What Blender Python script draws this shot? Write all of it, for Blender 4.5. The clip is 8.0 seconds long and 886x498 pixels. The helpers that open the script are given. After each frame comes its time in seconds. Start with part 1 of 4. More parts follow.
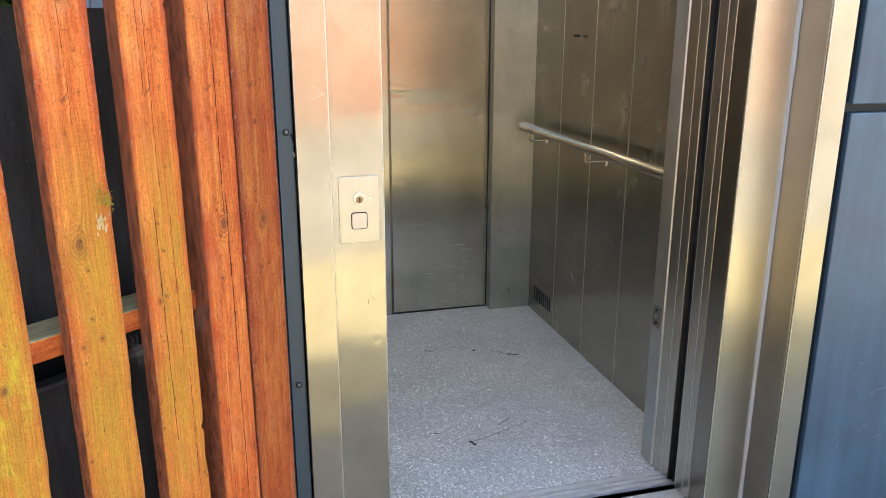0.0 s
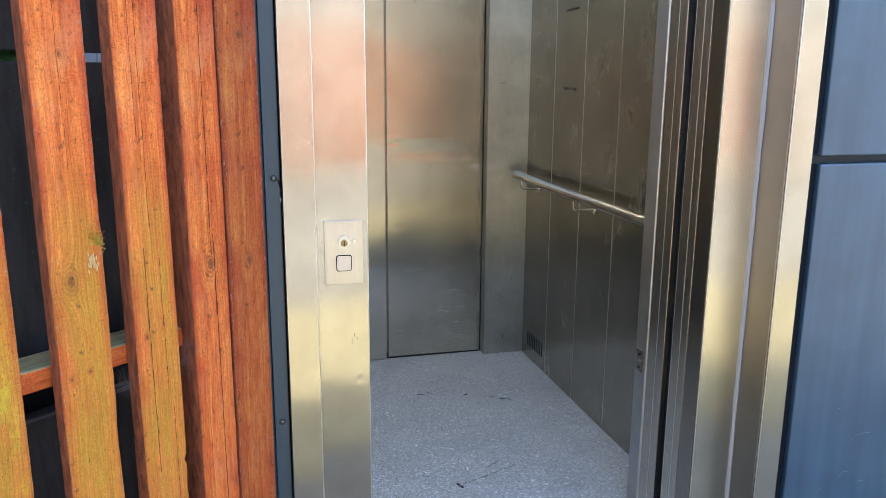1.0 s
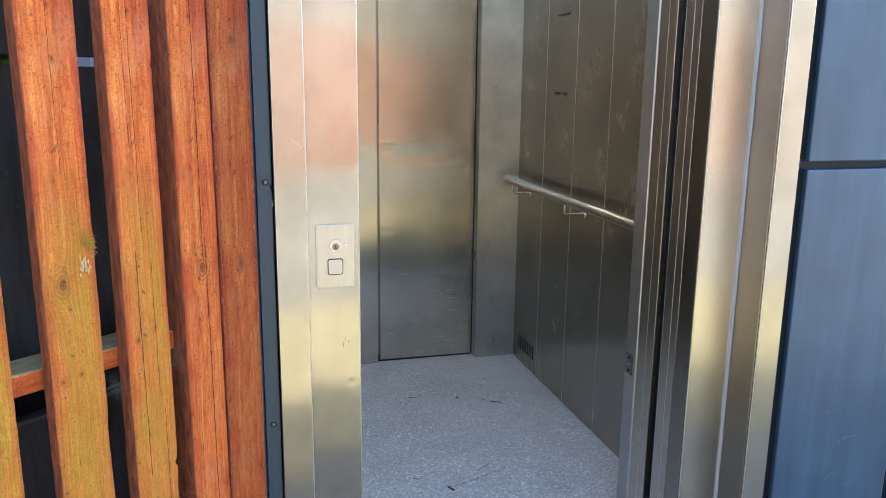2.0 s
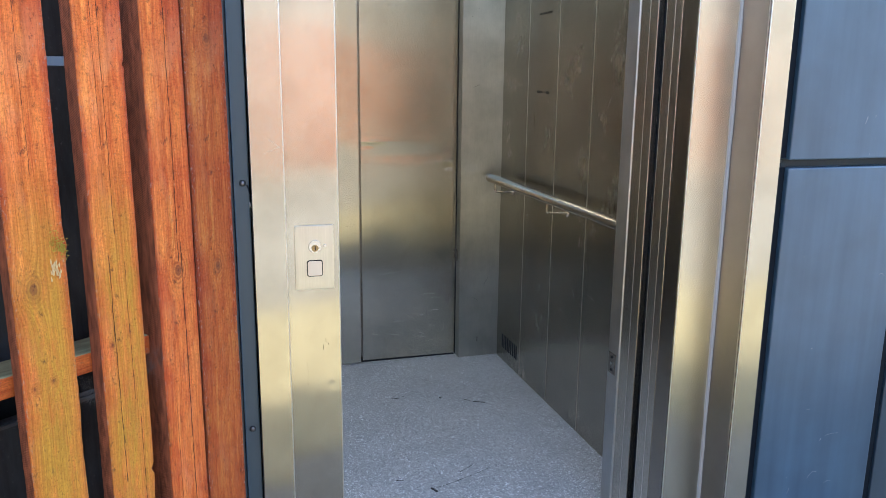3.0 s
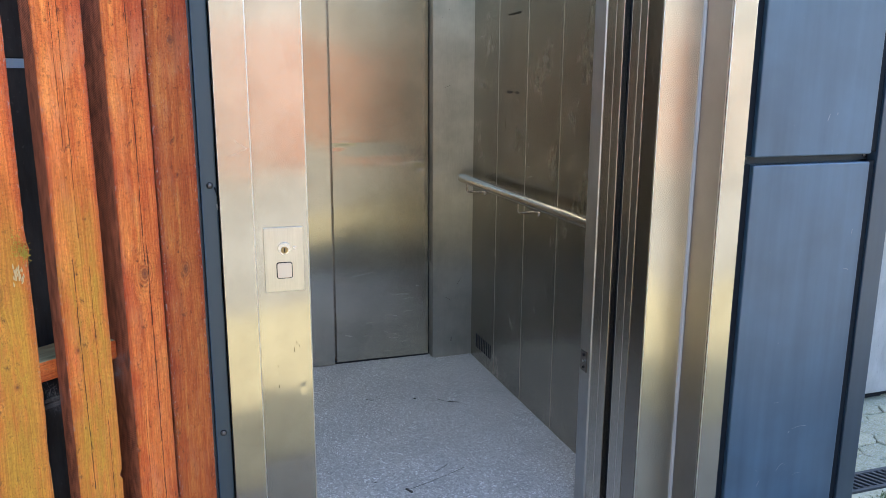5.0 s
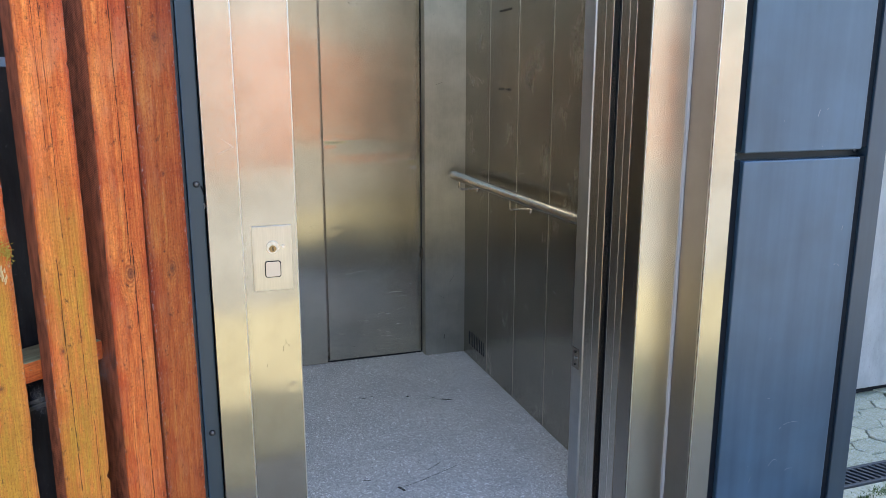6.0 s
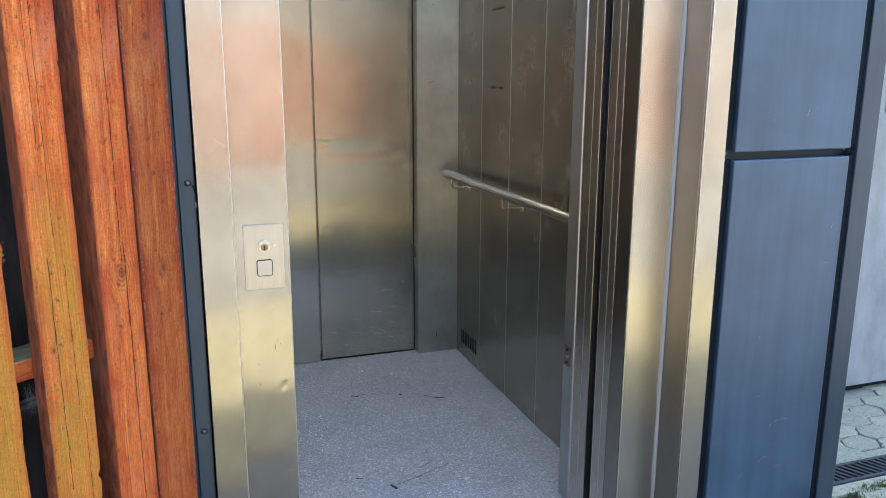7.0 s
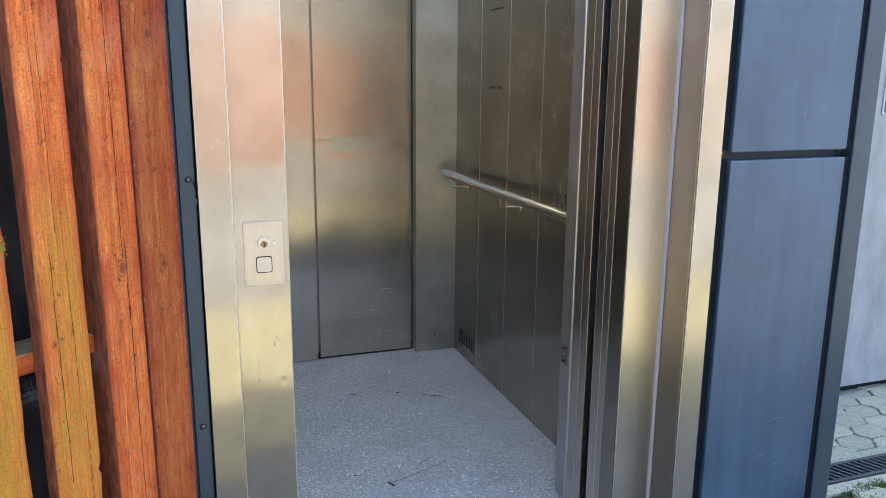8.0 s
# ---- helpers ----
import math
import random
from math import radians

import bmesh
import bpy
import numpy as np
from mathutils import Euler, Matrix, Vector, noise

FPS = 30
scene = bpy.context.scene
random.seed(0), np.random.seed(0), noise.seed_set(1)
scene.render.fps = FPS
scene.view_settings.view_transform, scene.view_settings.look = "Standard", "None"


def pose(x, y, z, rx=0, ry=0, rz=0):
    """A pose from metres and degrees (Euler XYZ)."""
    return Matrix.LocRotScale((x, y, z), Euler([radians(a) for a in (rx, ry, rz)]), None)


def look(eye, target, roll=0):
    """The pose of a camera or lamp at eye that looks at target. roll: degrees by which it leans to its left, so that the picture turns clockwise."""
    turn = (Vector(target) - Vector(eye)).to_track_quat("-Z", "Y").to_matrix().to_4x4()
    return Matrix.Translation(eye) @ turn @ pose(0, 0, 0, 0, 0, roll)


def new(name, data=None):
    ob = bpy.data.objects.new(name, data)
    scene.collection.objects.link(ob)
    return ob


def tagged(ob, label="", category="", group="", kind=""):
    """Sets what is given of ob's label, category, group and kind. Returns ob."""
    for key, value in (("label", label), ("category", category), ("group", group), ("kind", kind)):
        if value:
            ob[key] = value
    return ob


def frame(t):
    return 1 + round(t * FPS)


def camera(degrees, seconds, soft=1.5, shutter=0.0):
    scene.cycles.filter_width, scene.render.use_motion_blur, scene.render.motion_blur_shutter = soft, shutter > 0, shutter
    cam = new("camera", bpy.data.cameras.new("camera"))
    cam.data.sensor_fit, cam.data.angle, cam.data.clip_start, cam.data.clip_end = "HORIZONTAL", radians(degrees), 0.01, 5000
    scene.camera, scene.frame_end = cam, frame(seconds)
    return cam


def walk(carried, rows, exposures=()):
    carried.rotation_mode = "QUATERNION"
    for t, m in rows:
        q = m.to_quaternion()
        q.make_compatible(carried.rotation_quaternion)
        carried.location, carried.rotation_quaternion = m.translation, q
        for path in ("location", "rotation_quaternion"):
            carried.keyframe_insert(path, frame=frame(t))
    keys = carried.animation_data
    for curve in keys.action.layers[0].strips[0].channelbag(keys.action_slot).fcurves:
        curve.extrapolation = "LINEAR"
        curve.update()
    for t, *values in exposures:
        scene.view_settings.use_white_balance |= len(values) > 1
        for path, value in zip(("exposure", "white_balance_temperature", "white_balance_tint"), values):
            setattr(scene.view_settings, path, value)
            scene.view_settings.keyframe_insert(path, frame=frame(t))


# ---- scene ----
cam = camera(59.4, 8.0, soft=0.55)
ROWS = [
    (0.0, 0.0000, 0.0000, 1.3103, -15.108, -16.114, 0.042),
    (0.5, 0.0319, -0.0681, 1.3135, -14.754, -13.387, 0.146),
    (1.0, 0.0377, -0.0814, 1.3174, -14.569, -12.599, 0.376),
    (1.5, 0.0342, -0.0978, 1.3219, -14.765, -12.397, 0.539),
    (3.0, 0.0501, -0.0781, 1.3227, -16.329, -12.460, 0.573),
    (3.5, 0.0484, -0.0813, 1.3228, -16.982, -12.386, 0.527),
    (4.0, 0.0492, -0.0853, 1.3230, -17.564, -12.288, 0.473),
    (4.5, 0.0526, -0.0853, 1.3221, -17.960, -12.294, 0.393),
    (6.0, 0.0757, -0.0812, 1.3214, -18.529, -12.589, 0.024),
    (6.5, 0.0766, -0.0832, 1.3236, -18.790, -12.669, 0.018),
    (7.0, 0.0781, -0.0865, 1.3247, -19.032, -12.754, 0.125),
    (7.5, 0.0775, -0.0914, 1.3240, -19.169, -12.780, 0.268),
    (8.0, 0.0731, -0.0996, 1.3216, -19.178, -12.724, 0.429),
]
walk(cam, [(t, pose(x, y, z, 90 + pitch, 0, yaw) @ pose(0, 0, 0, 0, 0, roll)) for t, x, y, z, yaw, pitch, roll in ROWS],
     [(0.0, 2.68, 7050, 10), (0.5, 2.56, 6300, 10), (1.0, 2.50, 6150, 10), (1.5, 2.47, 6100, 10), (3.0, 2.42, 6020, 10), (8.0, 2.33, 6080, 10)])

# ---- light ----
SUN_AZ, SUN_EL = 45.0, 51.0          # degrees from +y towards +x, degrees above the horizon
world = bpy.data.worlds.new("sky")
scene.world = world
world.use_nodes = True
wn = world.node_tree
sky = wn.nodes.new("ShaderNodeTexSky")
sky.sky_type = "NISHITA"
sky.sun_disc = False
sky.sun_elevation = radians(SUN_EL)
sky.sun_rotation = radians(SUN_AZ)
sky.dust_density = 2.0
wn.links.new(sky.outputs[0], wn.nodes["Background"].inputs[0])
wn.nodes["Background"].inputs[1].default_value = 0.15
sun = new("sun", bpy.data.lights.new("sun", "SUN"))
sun.data.energy = 2.0
sun.data.angle = radians(0.6)
sun.data.color = (1.0, 0.92, 0.80)
sx, sy, sz = math.sin(radians(SUN_AZ)) * math.cos(radians(SUN_EL)), math.cos(radians(SUN_AZ)) * math.cos(radians(SUN_EL)), math.sin(radians(SUN_EL))
sun.matrix_world = look((sx * 30, sy * 30, sz * 30), (0, 0, 0))


# ---- materials ----
def mat(name, color=(0.5, 0.5, 0.5), rough=0.5, metal=0.0):
    m = bpy.data.materials.new(name)
    m.use_nodes = True
    b = m.node_tree.nodes["Principled BSDF"]
    b.inputs["Base Color"].default_value = (*color, 1)
    b.inputs["Roughness"].default_value = rough
    b.inputs["Metallic"].default_value = metal
    return m, m.node_tree, b


def coords(nt, scale=(1, 1, 1), space="Object"):
    tc = nt.nodes.new("ShaderNodeTexCoord")
    mp = nt.nodes.new("ShaderNodeMapping")
    mp.inputs["Scale"].default_value = scale
    nt.links.new(tc.outputs[space], mp.inputs[0])
    return mp.outputs[0]


def noise_tex(nt, vec, scale, detail=4, rough=0.55, distort=0.0):
    n = nt.nodes.new("ShaderNodeTexNoise")
    n.inputs["Scale"].default_value = scale
    n.inputs["Detail"].default_value = detail
    n.inputs["Roughness"].default_value = rough
    n.inputs["Distortion"].default_value = distort
    nt.links.new(vec, n.inputs["Vector"])
    return n.outputs["Fac"]


def ramp(nt, fac, stops):
    r = nt.nodes.new("ShaderNodeValToRGB")
    e = r.color_ramp.elements
    while len(e) < len(stops):
        e.new(0.5)
    for el, (p, c) in zip(e, stops):
        el.position = p
        el.color = (*c, 1) if len(c) == 3 else c
    nt.links.new(fac, r.inputs[0])
    return r.outputs[0]


def grey(nt, fac, p0, v0, p1, v1):
    return ramp(nt, fac, [(p0, (v0, v0, v0)), (p1, (v1, v1, v1))])


def mix(nt, fac, a, b, mode="MIX"):
    m = nt.nodes.new("ShaderNodeMix")
    m.data_type, m.blend_type = "RGBA", mode
    for value, socket in ((fac, m.inputs[0]), (a, m.inputs[6]), (b, m.inputs[7])):
        if isinstance(value, (int, float)):
            socket.default_value = value
        elif isinstance(value, tuple):
            socket.default_value = (*value, 1)
        else:
            nt.links.new(value, socket)
    return m.outputs[2]


def calc(nt, op, a, b=None, c=None):
    m = nt.nodes.new("ShaderNodeMath")
    m.operation = op
    for value, socket in zip((a, b, c), m.inputs):
        if value is None:
            continue
        if isinstance(value, (int, float)):
            socket.default_value = value
        else:
            nt.links.new(value, socket)
    return m.outputs[0]


def bump(nt, b, height, strength, distance, prev=None):
    n = nt.nodes.new("ShaderNodeBump")
    n.inputs["Strength"].default_value = strength
    n.inputs["Distance"].default_value = distance
    nt.links.new(height, n.inputs["Height"])
    if prev is not None:
        nt.links.new(prev, n.inputs["Normal"])
    nt.links.new(n.outputs[0], b.inputs["Normal"])
    return n.outputs[0]


def steel(name, color=(0.60, 0.575, 0.53), rough=0.2, wave=0.6, stain=0.5, aniso=0.75, grain=1.0):
    """Vertically brushed stainless steel with sheet waviness, smears and fine scratches."""
    m, nt, b = mat(name, color, rough, 1.0)
    pos = coords(nt, (1, 1, 1), "Object")
    fine = noise_tex(nt, coords(nt, (1, 1, 0.012)), 1300, 2, 0.6)
    streak = noise_tex(nt, coords(nt, (1, 1, 0.05)), 30, 4, 0.6)
    blotch = noise_tex(nt, pos, 5.5, 5, 0.6)
    lines = calc(nt, "ADD", calc(nt, "MULTIPLY", fine, 0.8), calc(nt, "MULTIPLY", streak, 0.2))
    tone = mix(nt, 1.0, grey(nt, lines, 0.3, 1.0 - 0.10 * grain, 0.7, 1.0 + 0.06 * grain), color, "MULTIPLY")
    tone = mix(nt, 1.0, grey(nt, blotch, 0.3, 1.0 - 0.22 * stain, 0.65, 1.04), tone, "MULTIPLY")
    nt.links.new(tone, b.inputs["Base Color"])
    r = calc(nt, "MULTIPLY_ADD", lines, 0.05, rough - 0.025)
    r = calc(nt, "MULTIPLY_ADD", blotch, 0.10 * stain, calc(nt, "SUBTRACT", r, 0.05 * stain))
    nt.links.new(r, b.inputs["Roughness"])
    b.inputs["Anisotropic"].default_value = aniso
    geo = nt.nodes.new("ShaderNodeNewGeometry")
    tan = nt.nodes.new("ShaderNodeVectorMath")
    tan.operation = "CROSS_PRODUCT"
    tan.inputs[0].default_value = (0, 0, 1)
    nt.links.new(geo.outputs["True Normal"], tan.inputs[1])
    nt.links.new(tan.outputs[0], b.inputs["Tangent"])
    first = bump(nt, b, fine, 0.18 * grain, 0.0005)
    soft = noise_tex(nt, coords(nt, (1, 1, 0.7)), 3.0, 1, 0.4)
    bump(nt, b, soft, wave, 0.004, first)
    return m


M_FRAME = steel("brushed_steel_frame", (0.575, 0.552, 0.495), 0.175, 0.8, 1.1, 0.95, 0.4)
# frame steel again, coloured brighter for the light this jamb mirrors
M_JAMB = steel("brushed_steel_wide_jamb", (0.67, 0.64, 0.555), 0.235, 0.8, 0.6, 1.0, 0.12)
M_DOOR = steel("brushed_steel_door", (0.50, 0.468, 0.385), 0.19, 0.9, 0.9, 0.95)
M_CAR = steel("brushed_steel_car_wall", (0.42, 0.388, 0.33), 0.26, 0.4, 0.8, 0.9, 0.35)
M_RETURN = steel("brushed_steel_return", (0.54, 0.54, 0.525), 0.36, 0.3, 1.0, 0.95)
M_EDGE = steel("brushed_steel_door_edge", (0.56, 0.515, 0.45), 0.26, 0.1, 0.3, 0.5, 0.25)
# reveal and jamb return: dark reflections put into the colour; the strike plate is dark itself
M_REVEAL = steel("steel_reveal_dark_reflection", (0.35, 0.33, 0.31), 0.32, 0.2, 0.6, 0.9, 0.4)
M_DIM_STEEL = steel("steel_dim_reflection_and_plate", (0.33, 0.295, 0.25), 0.26, 0.1, 0.4, 0.3, 0.3)
M_PLATE = steel("brushed_steel_plate", (0.62, 0.60, 0.55), 0.30, 0.1, 0.3)
M_SATIN = steel("satin_steel_return", (0.54, 0.53, 0.465), 0.38, 0.5, 1.2, 0.95)
M_TUBE = steel("satin_steel_tube", (0.60, 0.515, 0.41), 0.20, 0.05, 0.4, 0.0, 0.3)
M_SCREW = mat("dark_zinc_screw", (0.20, 0.205, 0.21), 0.42, 1.0)[0]
M_CHROME = mat("polished_chrome", (0.68, 0.665, 0.635), 0.16, 1.0)[0]
M_BRASS = mat("worn_brass", (0.34, 0.26, 0.14), 0.35, 1.0)[0]
# brighter steel for the bars that draw highlights along the edges
M_BRIGHT = mat("steel_edge_highlight", (0.70, 0.68, 0.64), 0.36, 1.0)[0]
M_JOINT = mat("satin_joint_strip", (0.55, 0.50, 0.42), 0.35, 1.0)[0]
M_BLACK = mat("black_rubber_and_gap_shade", (0.008, 0.012, 0.018), 0.6)[0]
M_DARK = mat("dark_fittings_and_gap_shade", (0.02, 0.022, 0.025), 0.8)[0]
for m in (M_BLACK, M_DARK):
    m.node_tree.nodes["Principled BSDF"].inputs["Specular IOR Level"].default_value = 0.12


def m_alu():
    m, nt, b = mat("aluminium_sill", (0.62, 0.63, 0.64), 0.5, 0.25)
    s = noise_tex(nt, coords(nt, (0.2, 1, 1)), 60, 4)
    nt.links.new(ramp(nt, s, [(0.3, (0.343, 0.35, 0.356)), (0.7, (0.528, 0.535, 0.541))]), b.inputs["Base Color"])
    return m


def m_panel(name="grey_coated_panel", k=1.0):
    """Dark blue-grey coated sheet with rain streaks, scuffs and a satin sheen."""
    m, nt, b = mat(name, (0.10, 0.125, 0.16), 0.34)
    streak = noise_tex(nt, coords(nt, (1, 1, 0.04)), 16, 5, 0.6)
    cloud = noise_tex(nt, coords(nt), 3.5, 4, 0.6)
    spots = noise_tex(nt, coords(nt, (1, 1, 1)), 70, 2, 0.5)
    c = ramp(nt, streak, [(0.28, (0.040, 0.082, 0.130)), (0.74, (0.068, 0.126, 0.190))])
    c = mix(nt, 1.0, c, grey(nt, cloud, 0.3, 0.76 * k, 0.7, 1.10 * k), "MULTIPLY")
    c = mix(nt, grey(nt, spots, 0.76, 0.0, 0.80, 0.10), c, (0.211, 0.224, 0.238))
    nt.links.new(c, b.inputs["Base Color"])
    nt.links.new(calc(nt, "MULTIPLY_ADD", cloud, 0.06, 0.33), b.inputs["Roughness"])
    b.inputs["Specular IOR Level"].default_value = 0.75
    bump(nt, b, noise_tex(nt, coords(nt), 420, 2), 0.06, 0.001)
    return m


def m_vinyl():
    """Grey safety vinyl with pale and dark flecks, scuffed."""
    m, nt, b = mat("speckled_grey_vinyl", (0.25, 0.26, 0.28), 0.45)
    v = nt.nodes.new("ShaderNodeTexVoronoi")
    v.inputs["Scale"].default_value = 125
    nt.links.new(coords(nt), v.inputs["Vector"])
    chip = calc(nt, "LESS_THAN", v.outputs["Distance"], 0.30)
    pick = nt.nodes.new("ShaderNodeSeparateColor")
    nt.links.new(v.outputs["Color"], pick.inputs[0])
    pale = calc(nt, "MULTIPLY", chip, calc(nt, "GREATER_THAN", pick.outputs[0], 0.78))
    dark = calc(nt, "MULTIPLY", chip, calc(nt, "LESS_THAN", pick.outputs[0], 0.22))
    cloud = noise_tex(nt, coords(nt), 4.0, 5, 0.6)
    grain = noise_tex(nt, coords(nt), 320, 2)
    c = ramp(nt, cloud, [(0.3, (0.37, 0.39, 0.415)), (0.7, (0.47, 0.492, 0.515))])
    c = mix(nt, 1.0, c, grey(nt, grain, 0.3, 0.58, 0.7, 1.36), "MULTIPLY")
    v2 = nt.nodes.new("ShaderNodeTexVoronoi")
    v2.inputs["Scale"].default_value = 230
    nt.links.new(coords(nt), v2.inputs["Vector"])
    pick2 = nt.nodes.new("ShaderNodeSeparateColor")
    nt.links.new(v2.outputs["Color"], pick2.inputs[0])
    c = mix(nt, 1.0, c, ramp(nt, pick2.outputs[1], [(0.0, (0.66, 0.67, 0.69)), (0.35, (0.95, 0.95, 0.95)), (0.84, (1.04, 1.04, 1.04)), (0.95, (1.7, 1.7, 1.68)), (1.0, (2.0, 2.0, 2.0))]), "MULTIPLY")
    c = mix(nt, pale, c, (0.665, 0.694, 0.731))
    c = mix(nt, dark, c, (0.19, 0.20, 0.22))
    nt.links.new(c, b.inputs["Base Color"])
    nt.links.new(calc(nt, "MULTIPLY_ADD", grain, 0.25, 0.28), b.inputs["Roughness"])
    bump(nt, b, grain, 0.25, 0.001)
    return m


def wood(name, algae, tone, knots=(), cracks=(), lime=0.0):
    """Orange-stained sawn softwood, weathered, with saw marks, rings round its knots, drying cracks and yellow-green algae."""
    m, nt, b = mat(name, (0.4, 0.14, 0.05), 0.62)
    tc = nt.nodes.new("ShaderNodeTexCoord")
    sep = nt.nodes.new("ShaderNodeSeparateXYZ")
    nt.links.new(tc.outputs["Object"], sep.inputs[0])
    x, z = sep.outputs[0], sep.outputs[2]
    bend = noise_tex(nt, coords(nt, (1.2, 1.2, 0.35)), 5.0, 3, 0.5)
    line = calc(nt, "MULTIPLY_ADD", bend, 0.022, x)
    blob = ring_lines = None
    for kx, kz, kr in knots:
        dx = calc(nt, "SUBTRACT", x, kx)
        dz = calc(nt, "MULTIPLY", calc(nt, "SUBTRACT", z, kz), 0.66)
        d = calc(nt, "SQRT", calc(nt, "ADD", calc(nt, "MULTIPLY", dx, dx), calc(nt, "MULTIPLY", dz, dz)))
        d = calc(nt, "MULTIPLY_ADD", noise_tex(nt, coords(nt), 90, 2), kr * 0.25, d)
        far = calc(nt, "MULTIPLY", d, d)
        w = calc(nt, "POWER", 2.718, calc(nt, "MULTIPLY", far, -1.0 / (kr * 1.9) ** 2))
        line = calc(nt, "ADD", calc(nt, "MULTIPLY", line, calc(nt, "SUBTRACT", 1.0, w)), calc(nt, "MULTIPLY", d, w))
        core = calc(nt, "POWER", 2.718, calc(nt, "MULTIPLY", far, -1.0 / (kr * 0.70) ** 2))
        wave = calc(nt, "MULTIPLY", calc(nt, "MULTIPLY_ADD", calc(nt, "SINE", calc(nt, "MULTIPLY", d, 6.283 / (kr * 0.42))), 0.5, 0.5), w)
        blob = core if blob is None else calc(nt, "MAXIMUM", blob, core)
        ring_lines = wave if ring_lines is None else calc(nt, "MAXIMUM", ring_lines, wave)
    comb = nt.nodes.new("ShaderNodeCombineXYZ")
    nt.links.new(line, comb.inputs[0])
    nt.links.new(calc(nt, "MULTIPLY", z, 0.02), comb.inputs[2])
    nt.links.new(sep.outputs[1], comb.inputs[1])
    rings = noise_tex(nt, comb.outputs[0], 300, 4, 0.72)
    bands = noise_tex(nt, comb.outputs[0], 75, 2, 0.5)
    fibre = noise_tex(nt, coords(nt, (1, 1, 0.06)), 800, 3, 0.7)
    saw = noise_tex(nt, coords(nt, (0.45, 0.45, 1)), 260, 4, 0.75, 0.4)
    streak = noise_tex(nt, coords(nt, (1, 1, 0.07)), 48, 5, 0.62, 0.3)
    cloud = noise_tex(nt, coords(nt, (1.6, 1.6, 0.5)), 9.0, 5, 0.62)
    dirt = noise_tex(nt, coords(nt, (1, 1, 0.6)), 70, 6, 0.75)
    speck = noise_tex(nt, coords(nt, (1, 1, 0.55)), 420, 3, 0.7)
    c = ramp(nt, rings, [(0.32, (0.46 * tone, 0.098 * tone, 0.020 * tone)), (0.46, (0.59 * tone, 0.156 * tone, 0.034 * tone)), (0.64, (0.68 * tone, 0.210 * tone, 0.050 * tone))])
    c = mix(nt, 1.0, c, ramp(nt, bands, [(0.34, (0.86, 0.76, 0.74)), (0.62, (1.05, 1.08, 1.10))]), "MULTIPLY")
    c = mix(nt, 1.0, c, ramp(nt, streak, [(0.28, (0.58, 0.40, 0.38)), (0.45, (1.0, 0.94, 0.90)), (0.56, (1.04, 1.06, 1.02)), (0.70, (1.16, 1.40, 1.50))]), "MULTIPLY")
    c = mix(nt, 1.0, c, grey(nt, fibre, 0.34, 0.78, 0.66, 1.18), "MULTIPLY")
    # saw marks across the grain, in patches
    patch = noise_tex(nt, coords(nt, (1, 1, 0.3)), 8.0, 3, 0.6)
    c = mix(nt, grey(nt, patch, 0.30, 0.25, 0.56, 1.0), c, mix(nt, 1.0, c, ramp(nt, saw, [(0.34, (0.76, 0.68, 0.64)), (0.50, (1.0, 1.0, 1.0)), (0.66, (1.10, 1.15, 1.20))]), "MULTIPLY"))
    # bleached haze and red, still well-stained areas
    pale = noise_tex(nt, coords(nt, (1.2, 1.2, 0.45)), 14.0, 5, 0.66)
    c = mix(nt, grey(nt, pale, 0.52, 0.0, 0.68, 0.50), c, (0.64 * tone, 0.255 * tone, 0.115 * tone))
    c = mix(nt, grey(nt, cloud, 0.38, 0.85, 0.55, 0.0), c, mix(nt, 1.0, c, (0.78, 0.50, 0.50), "MULTIPLY"))
    drift = noise_tex(nt, coords(nt, (3.0, 3.0, 0.9)), 4.0, 3, 0.6)
    c = mix(nt, 1.0, c, ramp(nt, drift, [(0.34, (0.84, 0.62, 0.56)), (0.50, (1.0, 1.0, 1.0)), (0.64, (1.06, 1.20, 1.10))]), "MULTIPLY")
    # short dark pores and light grit
    c = mix(nt, grey(nt, speck, 0.57, 0.0, 0.66, 0.55), c, (0.15 * tone, 0.034 * tone, 0.014 * tone))
    c = mix(nt, grey(nt, noise_tex(nt, coords(nt, (1, 1, 0.25)), 380, 2, 0.6), 0.66, 0.0, 0.73, 0.55), c, (0.432, 0.252, 0.15))
    rim = calc(nt, "MULTIPLY_ADD", noise_tex(nt, coords(nt, (0.3, 0.3, 1)), 16, 4), 0.022, calc(nt, "ABSOLUTE", x))
    c = mix(nt, grey(nt, rim, 0.042, 0.0, 0.053, 0.80), c, mix(nt, 1.0, c, (0.66, 0.48, 0.62), "MULTIPLY"))
    fray = calc(nt, "MULTIPLY", grey(nt, calc(nt, "ABSOLUTE", x), 0.037, 0.0, 0.0415, 0.8), grey(nt, noise_tex(nt, coords(nt, (1, 1, 0.5)), 210, 4, 0.7), 0.56, 0.0, 0.64, 1.0))
    c = mix(nt, fray, c, (0.36, 0.26, 0.24))
    if algae > 0:
        mask = calc(nt, "MULTIPLY", grey(nt, noise_tex(nt, coords(nt, (1.5, 1.5, 0.30)), 11.0, 6, 0.68), 0.60 - 0.16 * algae, 0.0, 0.74 - 0.12 * algae, 1.0), 0.92)
        mask = calc(nt, "MULTIPLY", mask, grey(nt, calc(nt, "ABSOLUTE", x), 0.022, 1.0, 0.046, 0.30))
        low = calc(nt, "MULTIPLY_ADD", noise_tex(nt, coords(nt, (1, 1, 0.5)), 7.0, 4, 0.6), 0.16, calc(nt, "MULTIPLY_ADD", z, 0.5, -0.08))
        mask = calc(nt, "MULTIPLY", mask, grey(nt, low, 0.49, 1.0, 0.60, 0.06))
